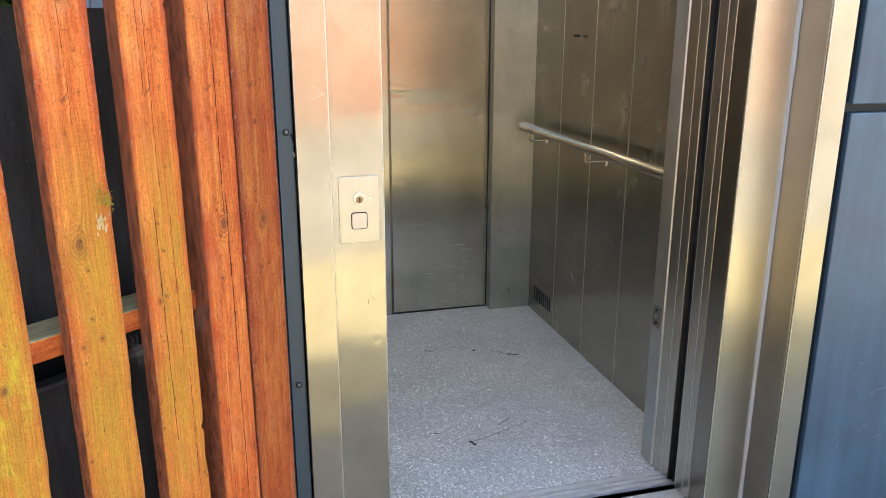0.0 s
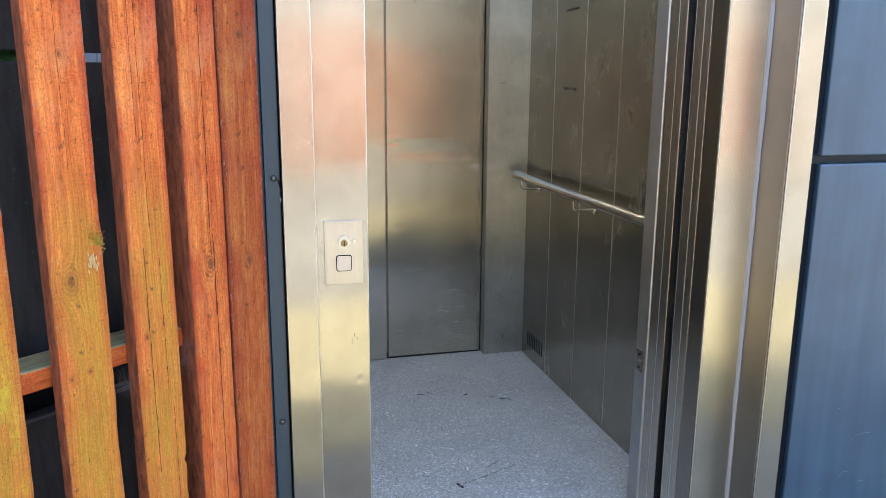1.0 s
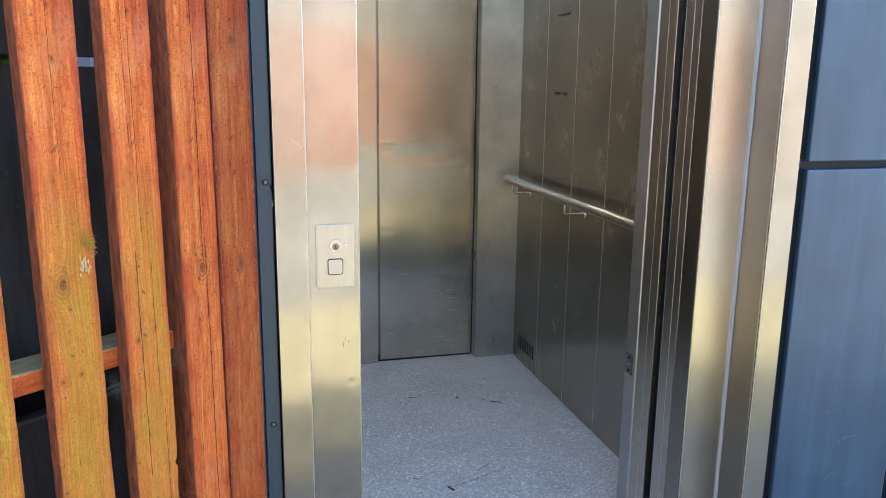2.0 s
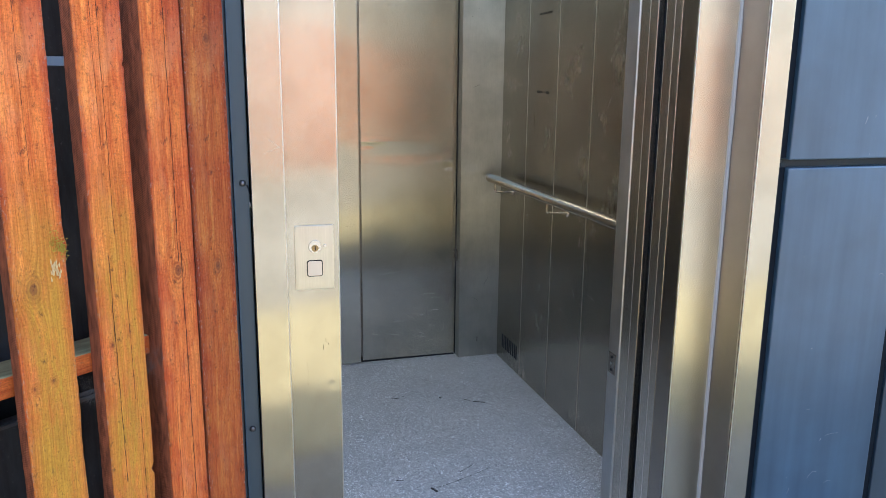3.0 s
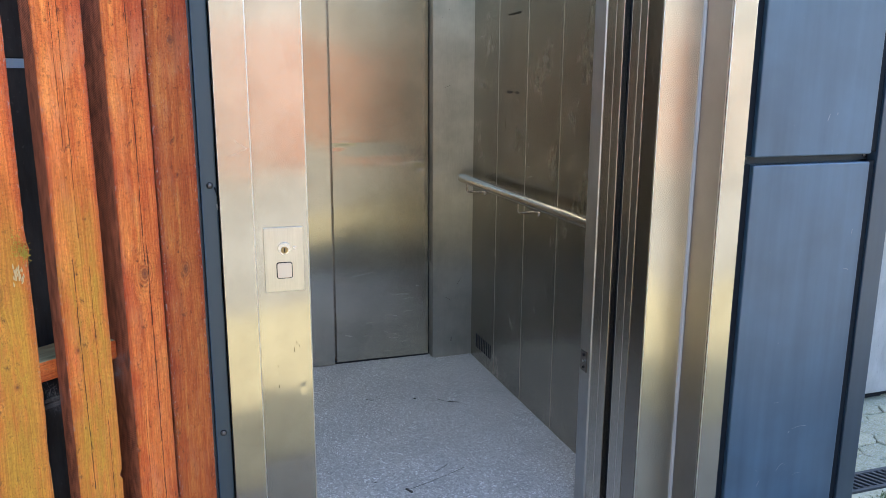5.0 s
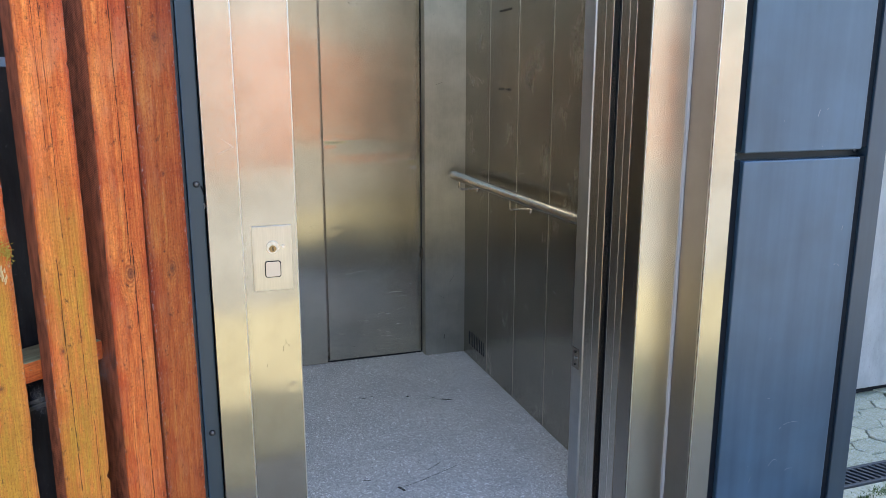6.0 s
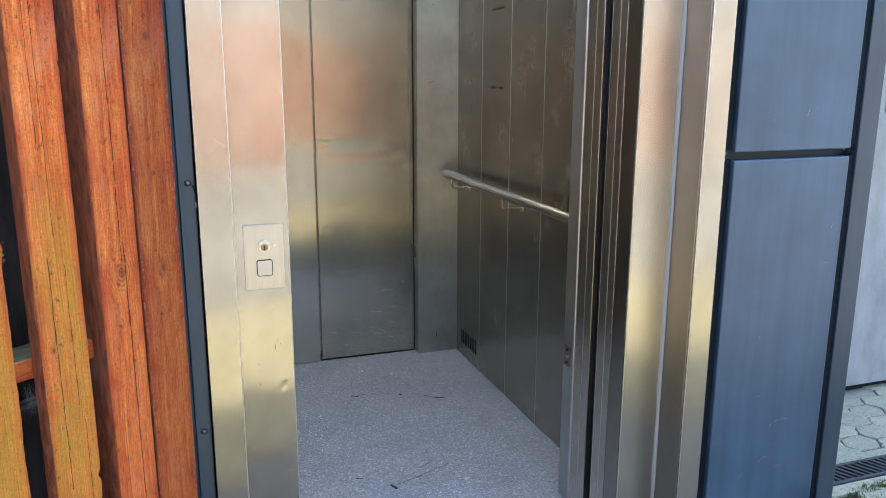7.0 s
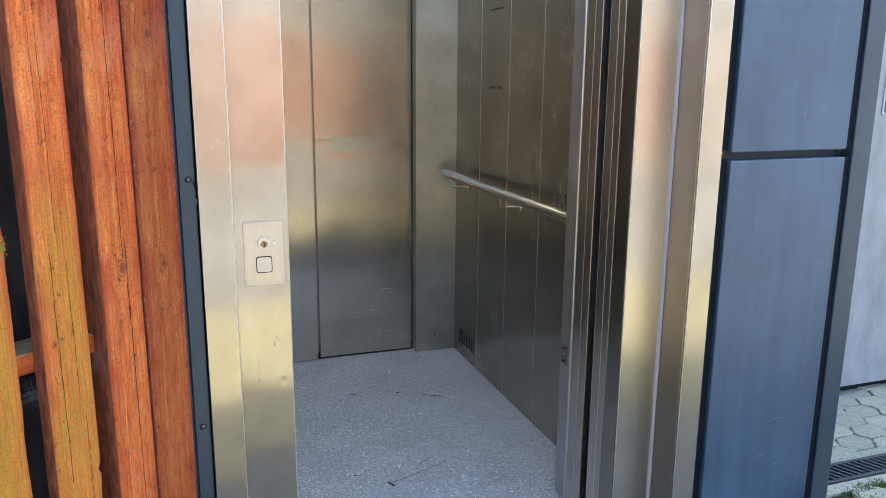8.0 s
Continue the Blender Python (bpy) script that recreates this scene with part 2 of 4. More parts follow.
        tint = ramp(nt, dirt, [(0.3, (0.403, 0.185, 0.0188)), (0.7, (0.578, 0.316, 0.037))])
        green = grey(nt, noise_tex(nt, coords(nt, (1.3, 1.3, 0.5)), 21.0, 6, 0.75), 0.60 - 0.09 * lime, 0.0, 0.72 - 0.10 * lime, 0.45 + 0.45 * lime)
        tint = mix(nt, green, tint, ramp(nt, dirt, [(0.3, (0.371, 0.282, 0.0193)), (0.7, (0.722, 0.62, 0.0516))]))
        tint = mix(nt, 1.0, tint, grey(nt, rings, 0.3, 0.72, 0.65, 1.18), "MULTIPLY")
        tint = mix(nt, 0.7, tint, mix(nt, 1.0, tint, grey(nt, saw, 0.35, 0.84, 0.65, 1.10), "MULTIPLY"))
        tint = mix(nt, grey(nt, speck, 0.58, 0.0, 0.66, 0.55), tint, (0.08, 0.046, 0.008))
        c = mix(nt, mask, c, tint)
    c = mix(nt, grey(nt, dirt, 0.58, 0.0, 0.68, 0.80), c, (0.056, 0.020, 0.012))
    if blob is not None:
        c = mix(nt, calc(nt, "MULTIPLY", ring_lines, 0.42), c, (0.13, 0.034, 0.017))
        c = mix(nt, calc(nt, "MULTIPLY", blob, 0.8), c, (0.085, 0.027, 0.019))
    relief = calc(nt, "ADD", calc(nt, "MULTIPLY", rings, 0.5), calc(nt, "MULTIPLY", saw, 0.65))
    for cx, z0, z1, cw in cracks:
        wander = calc(nt, "MULTIPLY_ADD", noise_tex(nt, coords(nt, (0.01, 0.01, 1)), 7.0, 8, 0.72), 0.010, cx - 0.005)
        gap = calc(nt, "ABSOLUTE", calc(nt, "SUBTRACT", x, wander))
        inside = calc(nt, "MULTIPLY", calc(nt, "GREATER_THAN", z, z0), calc(nt, "LESS_THAN", z, z1))
        width = calc(nt, "MULTIPLY_ADD", noise_tex(nt, coords(nt, (0.01, 0.01, 1)), 30.0, 3, 0.7), cw * 3.4, -cw * 1.1)
        hit = calc(nt, "MULTIPLY", calc(nt, "LESS_THAN", gap, width), inside)
        c = mix(nt, calc(nt, "MULTIPLY", hit, 0.80), c, (0.03, 0.008, 0.004))
        relief = calc(nt, "SUBTRACT", relief, calc(nt, "MULTIPLY", hit, 1.5))
    nt.links.new(c, b.inputs["Base Color"])
    nt.links.new(calc(nt, "MULTIPLY_ADD", dirt, 0.3, 0.48), b.inputs["Roughness"])
    b.inputs["Specular IOR Level"].default_value = 0.22
    bump(nt, b, relief, 1.0, 0.003)
    return m


def m_black_board():
    m, nt, b = mat("black_weathered_board", (0.012, 0.013, 0.015), 0.55)
    s = noise_tex(nt, coords(nt, (1, 1, 0.2)), 30, 5, 0.65)
    n = noise_tex(nt, coords(nt), 120, 2)
    c = ramp(nt, s, [(0.35, (0.00693, 0.00763, 0.00903)), (0.68, (0.0399, 0.0425, 0.0464))])
    c = mix(nt, grey(nt, n, 0.64, 0.0, 0.74, 0.45), c, (0.106, 0.106, 0.109))
    nt.links.new(c, b.inputs["Base Color"])
    bump(nt, b, s, 0.3, 0.002)
    return m


def m_white_wall():
    m, nt, b = mat("white_coated_sheet", (0.72, 0.74, 0.76), 0.4)
    s = noise_tex(nt, coords(nt, (1, 1, 0.4)), 14, 6, 0.65)
    d = noise_tex(nt, coords(nt), 130, 3, 0.6)
    c = ramp(nt, s, [(0.3, (0.29, 0.304, 0.297)), (0.7, (0.436, 0.455, 0.449))])
    c = mix(nt, grey(nt, d, 0.62, 0.0, 0.72, 0.6), c, (0.158, 0.158, 0.152))
    nt.links.new(c, b.inputs["Base Color"])
    return m


def m_paver():
    m, nt, b = mat("grey_concrete_paver", (0.32, 0.31, 0.28), 0.85)
    info = nt.nodes.new("ShaderNodeObjectInfo")
    n1 = noise_tex(nt, coords(nt), 38, 5, 0.65)
    n2 = noise_tex(nt, coords(nt), 150, 4, 0.65)
    c = ramp(nt, n1, [(0.3, (0.372, 0.364, 0.24)), (0.7, (0.586, 0.567, 0.409))])
    c = mix(nt, 1.0, c, ramp(nt, info.outputs["Random"], [(0, (0.86, 0.87, 0.85)), (1, (1.08, 1.07, 1.03))]), "MULTIPLY")
    c = mix(nt, grey(nt, n2, 0.53, 0.0, 0.62, 0.85), c, (0.561, 0.554, 0.515))
    c = mix(nt, grey(nt, n2, 0.34, 0.7, 0.42, 0.0), c, (0.0792, 0.0792, 0.066))
    nt.links.new(c, b.inputs["Base Color"])
    bump(nt, b, n2, 0.5, 0.003)
    return m


def m_ground():
    m, nt, b = mat("sandy_concrete_ground", (0.42, 0.36, 0.25), 0.9)
    n1 = noise_tex(nt, coords(nt), 1.4, 6, 0.6)
    n2 = noise_tex(nt, coords(nt), 60, 4, 0.6)
    c = ramp(nt, n1, [(0.3, (0.218, 0.201, 0.155)), (0.7, (0.29, 0.271, 0.215))])
    c = mix(nt, 1.0, c, grey(nt, n2, 0.3, 0.8, 0.7, 1.1), "MULTIPLY")
    nt.links.new(c, b.inputs["Base Color"])
    bump(nt, b, n2, 0.3, 0.004)
    return m


def m_brick():
    m, nt, b = mat("orange_brick_wall", (0.45, 0.19, 0.10), 0.85)
    t = nt.nodes.new("ShaderNodeTexBrick")
    t.inputs["Color1"].default_value = (0.47, 0.215, 0.115, 1)
    t.inputs["Color2"].default_value = (0.40, 0.175, 0.095, 1)
    t.inputs["Mortar"].default_value = (0.317, 0.29, 0.264, 1)
    t.inputs["Scale"].default_value = 1.0
    t.inputs["Brick Width"].default_value = 0.22
    t.inputs["Row Height"].default_value = 0.065
    t.inputs["Mortar Size"].default_value = 0.008
    tc = nt.nodes.new("ShaderNodeTexCoord")
    sep = nt.nodes.new("ShaderNodeSeparateXYZ")
    comb = nt.nodes.new("ShaderNodeCombineXYZ")
    nt.links.new(tc.outputs["Object"], sep.inputs[0])
    nt.links.new(sep.outputs[0], comb.inputs[0])
    nt.links.new(sep.outputs[2], comb.inputs[1])
    nt.links.new(comb.outputs[0], t.inputs["Vector"])
    nt.links.new(t.outputs["Color"], b.inputs["Base Color"])
    return m


def m_leaf():
    m, nt, b = mat("green_leaf", (0.06, 0.16, 0.03), 0.5)
    info = noise_tex(nt, coords(nt), 40, 2)
    nt.links.new(ramp(nt, info, [(0.3, (0.0495, 0.139, 0.0198)), (0.7, (0.139, 0.297, 0.0495))]), b.inputs["Base Color"])
    return m


M_TRIM = mat("dark_grey_coated_trim", (0.062, 0.094, 0.113), 0.4)[0]
# backing coloured darker than the panels for the shade in their gaps
M_GAP = mat("backing_sheet_gap_shade", (0.0224, 0.0356, 0.0449), 0.5)[0]
M_TRIM_LIGHT = mat("blue_grey_plate", (0.0792, 0.112, 0.145), 0.5)[0]
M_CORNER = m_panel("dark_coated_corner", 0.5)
M_ALU, M_PANEL, M_VINYL, M_BOARD = m_alu(), m_panel(), m_vinyl(), m_black_board()
M_WHITE, M_PAVER, M_GROUND, M_BRICK, M_LEAF = m_white_wall(), m_paver(), m_ground(), m_brick(), m_leaf()
M_SEAL = mat("white_silicone", (0.396, 0.396, 0.386), 0.45)[0]
M_WHITE_PLASTIC = mat("white_plastic", (0.528, 0.521, 0.502), 0.35)[0]
# very pale colour for the brightness showing in the slit
M_WHITE_BOARD = mat("bright_slit_white", (0.86, 0.86, 0.84), 0.4)[0]
M_BUTTON, button_nt, button_b = mat("lit_button", (0.50, 0.385, 0.27), 0.35)
button_b.inputs["Emission Color"].default_value = (1.0, 0.90, 0.74, 1)
button_b.inputs["Emission Strength"].default_value = 0.05
M_GALV = mat("galvanised_dark_grate", (0.10, 0.105, 0.11), 0.5, 0.6)[0]
M_WEB = mat("cobweb_thread", (0.17, 0.16, 0.15), 0.7)[0]
M_MOSS = mat("pale_moss", (0.115, 0.17, 0.04), 0.8)[0]
M_MOSS_BRIGHT = mat("yellow_green_moss", (0.46, 0.36, 0.055), 0.9)[0]
M_RAILTOP, rt_nt, rt_b = mat("algae_grey_wood", (0.24, 0.21, 0.13), 0.85)
rt_b.inputs["Specular IOR Level"].default_value = 0.15
rt_nt.links.new(ramp(rt_nt, noise_tex(rt_nt, coords(rt_nt, (1, 1, 0.15)), 60, 5, 0.7), [(0.3, (0.22, 0.185, 0.085)), (0.7, (0.52, 0.46, 0.25))]), rt_b.inputs["Base Color"])
M_SPLINTER = mat("pale_torn_wood", (0.62, 0.45, 0.22), 0.8)[0]
M_SOIL = mat("mossy_soil", (0.060, 0.058, 0.030), 0.95)[0]
M_SCUFF = mat("dark_scuff", (0.05, 0.05, 0.052), 0.7)[0]
M_PALE_SCUFF = mat("pale_scuff", (0.277, 0.29, 0.31), 0.6)[0]
M_GRIME = mat("brown_grime", (0.16, 0.12, 0.06), 0.7)[0]
M_INK = mat("dark_print", (0.03, 0.028, 0.025), 0.6)[0]
# emission of the unseen car lamp, tuned to the light inside
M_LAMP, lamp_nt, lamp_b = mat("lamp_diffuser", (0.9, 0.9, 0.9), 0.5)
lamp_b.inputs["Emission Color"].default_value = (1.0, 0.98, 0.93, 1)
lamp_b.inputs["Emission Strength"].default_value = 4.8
# yellow of the unseen strip whose reflection brightens the steel
M_YELLOW_STRIP, g_nt, g_b = mat("yellow_ground_for_reflection", (0.6, 0.48, 0.2), 0.9)
g_nt.links.new(ramp(g_nt, noise_tex(g_nt, coords(g_nt), 45, 5, 0.7), [(0.3, (0.264, 0.221, 0.115)), (0.7, (0.436, 0.38, 0.218))]), g_b.inputs["Base Color"])
M_RUST = mat("rusty_shaft_beam", (0.12, 0.045, 0.035), 0.8)[0]
M_CREAM, c_nt, c_b = mat("cream_render", (0.62, 0.56, 0.46), 0.9)
c_nt.links.new(ramp(c_nt, noise_tex(c_nt, coords(c_nt, (1, 1, 0.4)), 2.5, 5, 0.6), [(0.3, (0.304, 0.274, 0.221)), (0.7, (0.422, 0.386, 0.323))]), c_b.inputs["Base Color"])
M_PLASTER = mat("pale_render", (0.363, 0.35, 0.33), 0.9)[0]


# ---- mesh helpers ----
def box_bm(x0, x1, y0, y1, z0, z1, r=0.0, seg=2, bm=None):
    one = bmesh.new()
    bmesh.ops.create_cube(one, size=1)
    for v in one.verts:
        v.co = Vector(((x0 + x1) / 2 + v.co.x * (x1 - x0), (y0 + y1) / 2 + v.co.y * (y1 - y0), (z0 + z1) / 2 + v.co.z * (z1 - z0)))
    if r > 0:
        bmesh.ops.bevel(one, geom=one.edges[:], offset=r, segments=seg, profile=0.5, affect="EDGES")
    if bm is None:
        return one
    tmp = bpy.data.meshes.new("tmp")
    one.to_mesh(tmp)
    one.free()
    bm.from_mesh(tmp)
    bpy.data.meshes.remove(tmp)
    return bm


def cyl_bm(p0, p1, r0, r1=None, n=24, bm=None):
    bm = bm or bmesh.new()
    p0, p1 = Vector(p0), Vector(p1)
    m = Matrix.Translation((p0 + p1) / 2) @ (p1 - p0).to_track_quat("Z", "Y").to_matrix().to_4x4()
    bmesh.ops.create_cone(bm, cap_ends=True, segments=n, radius1=r0, radius2=r0 if r1 is None else r1, depth=(p1 - p0).length, matrix=m)
    return bm


def tube_bm(points, r, n=10, bm=None):
    """A round bar along a polyline, with capped ends."""
    bm = bm or bmesh.new()
    pts = [Vector(p) for p in points]
    rings = []
    for i, p in enumerate(pts):
        d = (pts[min(i + 1, len(pts) - 1)] - pts[max(i - 1, 0)]).normalized()
        side = d.orthogonal().normalized() if i == 0 else (rings[-1][1] - d * rings[-1][1].dot(d)).normalized()
        up = d.cross(side)
        rr = r[i] if isinstance(r, (list, tuple)) else r
        rings.append(([bm.verts.new(p + side * math.cos(a) * rr + up * math.sin(a) * rr) for a in (2 * math.pi * k / n for k in range(n))], side))
    for (a, _), (b, _) in zip(rings, rings[1:]):
        for k in range(n):
            bm.faces.new((a[k], a[(k + 1) % n], b[(k + 1) % n], b[k]))
    bm.faces.new(rings[0][0][::-1])
    bm.faces.new(rings[-1][0])
    return bm


def mesh_of(name, bm, material, smooth=False):
    bmesh.ops.recalc_face_normals(bm, faces=bm.faces[:])
    me = bpy.data.meshes.new(name)
    bm.to_mesh(me)
    bm.free()
    me.materials.append(material)
    if smooth:
        for p in me.polygons:
            p.use_smooth = True
        me.set_sharp_from_angle(angle=radians(40))
    return me


def part(name, bm, material, parent=None, label="", smooth=False, at=None):
    ob = new(name, mesh_of(name, bm, material, smooth))
    if at is not None:
        ob.matrix_basis = at
    if parent is not None:
        ob.parent = parent
    if label:
        ob["label"] = label
    return ob


def rounded_bm(x0, x1, z0, z1, y0, y1, r):
    """A slab with rounded upright corners, facing -y."""
    bm = bmesh.new()
    ring = []
    for cx, cz, a0 in ((x1 - r, z1 - r, 0), (x0 + r, z1 - r, 90), (x0 + r, z0 + r, 180), (x1 - r, z0 + r, 270)):
        for k in range(6):
            a = radians(a0 + 18 * k)
            ring.append((cx + r * math.cos(a), cz + r * math.sin(a)))
    lo = [bm.verts.new((x, y1, z)) for x, z in ring]
    hi = [bm.verts.new((x, y0, z)) for x, z in ring]
    n = len(ring)
    for i in range(n):
        bm.faces.new((lo[i], lo[(i + 1) % n], hi[(i + 1) % n], hi[i]))
    bm.faces.new(hi)
    bm.faces.new(lo[::-1])
    return bm


def thing(name, label, category, at=None, group="", kind=""):
    e = new(name)
    e.empty_display_size = 0.1
    if at is not None:
        e.matrix_basis = at
    return tagged(e, label, category, group, kind)


def solid(name, bm, material, label, category, group="", kind="", smooth=False):
    return tagged(part(name, bm, material, smooth=smooth), label, category, group, kind)


# ---- measures of the place ----
FRONT = 1.501          # face of the door surround's outer strips
FACE = 1.604           # set-back face of the surround, with the call plate
PANEL = 1.590          # face of the cladding cassettes
OPEN_L, OPEN_R = 0.303, 1.174
CAR_L, CAR_R, CAR_F, CAR_B = 0.150, 1.323, 1.947, 3.316
# SHAFT_TOP is out of view, chosen to place the tower's shadow edge
CAR_TOP, SHAFT_TOP = 2.20, 2.55
BACK_DOOR = 3.373
TOWER_R = 1.945

# ---- ground and distance ----
bm = bmesh.new()
bmesh.ops.create_grid(bm, x_segments=4, y_segments=4, size=400)
for v in bm.verts:
    v.co.z = -0.045
solid("ground", bm, M_GROUND, "pale grey concrete yard running on into the distance", "ground", kind="structure")
# unseen strip, added for the yellow sunlit band mirrored in the steel
solid("mirrored_yellow_strip", box_bm(-2.38, 6.0, -1.35, 0.60, -0.044, -0.036, 0.003, 1), M_YELLOW_STRIP, "unseen pale yellow strip added for the steel to mirror", "gravel", kind="structure")
# unseen walls, placed where the steel mirrors cream and orange
solid("wall_opposite", box_bm(-12, 26, -8.9, -8.6, -0.05, 3.2, 0.01), M_CREAM, "sunlit cream rendered wall across the yard", "wall", kind="structure")
solid("wall_opposite_brick", box_bm(0.6, 6.2, -8.596, -8.3, -0.05, 2.05, 0.01), M_BRICK, "sunlit orange brick wall across the yard", "wall", kind="structure")

# ---- lift shaft: cladding and shell ----
shell = thing("wall_front", "lift tower front wall behind the steel door surround", "wall", kind="structure")
part("backing", box_bm(1.300, TOWER_R - 0.004, 1.632, 1.70, -0.04, SHAFT_TOP, 0.001), M_GAP, shell)
part("backing", box_bm(-0.02, 0.165, 1.632, 1.70, -0.04, SHAFT_TOP, 0.001), M_GAP, shell)
part("lintel", box_bm(0.165, 1.300, 1.632, 1.70, 2.20, SHAFT_TOP, 0.001), M_PANEL, shell)
solid("wall_right", box_bm(1.60, TOWER_R - 0.006, 1.702, 3.50, -0.04, SHAFT_TOP, 0.002), M_PANEL, "dark blue-grey side of the lift tower", "wall", kind="structure")
solid("wall_left", box_bm(-0.02, 0.06, 1.702, 3.50, -0.04, SHAFT_TOP, 0.002), M_PANEL, "dark blue-grey side of the lift tower", "wall", kind="structure")
solid("wall_back", box_bm(-0.02, TOWER_R - 0.006, 3.502, 3.56, -0.04, SHAFT_TOP, 0.002), M_PANEL, "dark blue-grey back of the lift tower", "wall", kind="structure")
# unseen roof, added; its front edge bounds the shadow on the yard
solid("roof", box_bm(-0.06, TOWER_R + 0.03, 1.48, 3.60, SHAFT_TOP + 0.002, SHAFT_TOP + 0.06, 0.004), M_PANEL, "flat dark metal roof of the lift tower", "roof", kind="structure")


def cassette(z0, z1):
    """A folded sheet cassette with a rounded rim and returns to the backing."""
    c = thing("cladding_panel", "dark blue-grey coated metal cladding panel with scuffs", "panel", group="cladding panels")
    part("tray", box_bm(1.464, 1.853, PANEL, 1.630, z0, z1, 0.004, 3), M_PANEL, c)
    return c


upper = cassette(1.1235, 2.52)
lower = cassette(-0.03, 1.1025)
corner = thing("corner_trim", "dark blue-grey folded metal trim at the tower corner", "trim", kind="structure")
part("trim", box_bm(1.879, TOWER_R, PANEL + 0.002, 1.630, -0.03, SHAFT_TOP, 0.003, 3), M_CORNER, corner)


def screw(x, y, z, r, parent=None):
    s = thing("screw", "small domed steel fixing screw in the grey trim", "screw", pose(x, y, z), "fixing screws") if parent is None else None
    part("washer", cyl_bm((0, 0, 0), (0, -0.0012, 0), r * 1.18, n=20), M_BLACK, s)
    bm = bmesh.new()
    bmesh.ops.create_uvsphere(bm, u_segments=16, v_segments=8, radius=r, matrix=Matrix.Translation((0, -0.001, 0)) @ Matrix.Diagonal((1, 0.55, 1, 1)))
    head = part("head", bm, M_SCREW, s, smooth=True)
    part("socket", cyl_bm((0, -r * 0.50, 0), (0, -r * 0.62, 0), r * 0.42, n=6), M_BLACK, head)
    return s


screw(1.468, 1.631, 1.117, 0.0045)
screw(1.871, 1.6315, 1.117, 0.0055)

# added black fillers: the shade of the deep panel gaps as colour
for gx0, gx1, gy in ((1.8535, 1.8785, 1.600), (1.366, 1.4635, 1.604)):
    for gz0, gz1 in ((-0.03, 1.104), (1.129, 2.52)):
        part("gap_shade", box_bm(gx0, gx1, gy, 1.6315, gz0, gz1), M_BLACK, shell, "black filler for the shade in the panel gap")

# flashing between fence and door surround
flash = thing("left_trim", "dark blue-grey folded metal flashing beside the steel surround", "trim", kind="structure")
part("flange", box_bm(-0.02, 0.080, 1.524, 1.630, -0.03, 2.50, 0.002, 2), M_TRIM, flash)
part("rib", box_bm(0.0805, 0.1115, 1.518, 1.630, -0.03, 2.50, 0.003, 3), M_TRIM, flash)
part("bead", cyl_bm((0.0818, 1.5185, -0.02), (0.0818, 1.5185, 2.49), 0.0014, n=8), M_PANEL, flash, smooth=True)
screw(0.098, 1.517, 1.112, 0.0055)
screw(0.096, 1.517, 0.582, 0.0055)
part("sealant_smear", tube_bm([(0.1065, 1.5178, 1.108), (0.1088, 1.5176, 1.103), (0.1104, 1.5176, 1.096), (0.1110, 1.5180, 1.090)], [0.0014, 0.0020, 0.0016, 0.0008], 8), M_BLACK, flash, "smear of black sealant", smooth=True)
part("sealant_crumb", tube_bm([(0.1100, 1.5178, 1.074), (0.1112, 1.5172, 1.068), (0.1108, 1.5180, 1.062)], [0.0010, 0.0020, 0.0008], 8), M_SEAL, flash, "pale sealant crumb", smooth=True)

# ---- steel door surround ----
sur = thing("door_surround", "brushed stainless steel lift door surround with smears and scratches", "door frame")


def sheet(x0, x1, y, z0, z1, dents=(), nx=24, nz=110, sag=0.0, seed=0.0):
    """A sheet facing -y with soft dents: (x, z, radius x, radius z, depth)."""
    bm = bmesh.new()
    rows = []
    for k in range(nz + 1):
        z = z0 + (z1 - z0) * k / nz
        row = []
        for i in range(nx + 1):
            x = x0 + (x1 - x0) * i / nx
            d = sag * noise.noise(Vector((x * 3.1 + seed, z * 2.3, seed)))
            for dx, dz, rx, rz, depth in dents:
                d += depth * math.exp(-((x - dx) / rx) ** 2 - ((z - dz) / rz) ** 2)
            row.append(bm.verts.new((x, y + d, z)))
        rows.append(row)
    for a, b in zip(rows, rows[1:]):
        for i in range(nx):
            bm.faces.new((a[i], a[i + 1], b[i + 1], b[i]))
    return bm


TOP = 2.10
part("outer_strip", box_bm(0.114, 0.180, FRONT, 1.640, -0.01, TOP + 0.25, 0.0022, 3), M_FRAME, sur)
part("outer_strip", box_bm(1.2955, 1.362, FRONT, 1.640, -0.01, TOP + 0.25, 0.0022, 3), M_FRAME, sur)
# thin sheet, darkened in colour for the dark reflection in this corner
part("reveal", box_bm(1.2915, 1.2952, FRONT + 0.004, FACE - 0.0005, 0.0, TOP), M_REVEAL, sur, "steel reveal coloured dark for the reflection in it")
part("head_strip", box_bm(0.1805, 1.295, FRONT, 1.640, TOP + 0.18, TOP + 0.25, 0.0022, 3), M_FRAME, sur)
part("jamb", box_bm(0.1805, OPEN_L, FACE + 0.0015, 1.671, -0.01, TOP, 0.0020, 3), M_FRAME, sur)
part("jamb_face", sheet(0.1815, OPEN_L - 0.0022, FACE, 0.0, TOP, ((0.279, 0.628, 0.0042, 0.0042, 0.0007), (0.25, 1.15, 0.05, 0.12, -0.0006)), 40, 300, 0.0008, 3.0), M_FRAME, sur, smooth=True)
part("jamb", box_bm(OPEN_R, 1.295, FACE, 1.671, -0.01, TOP, 0.0020, 3), M_JAMB, sur)
# thin sheet, darkened in colour for the dim interior reflected here
part("jamb_return", box_bm(OPEN_R - 0.0010, OPEN_R + 0.0004, FACE + 0.004, 1.671, 0.0, TOP), M_DIM_STEEL, sur, "steel return coloured dark for the dim car it mirrors")
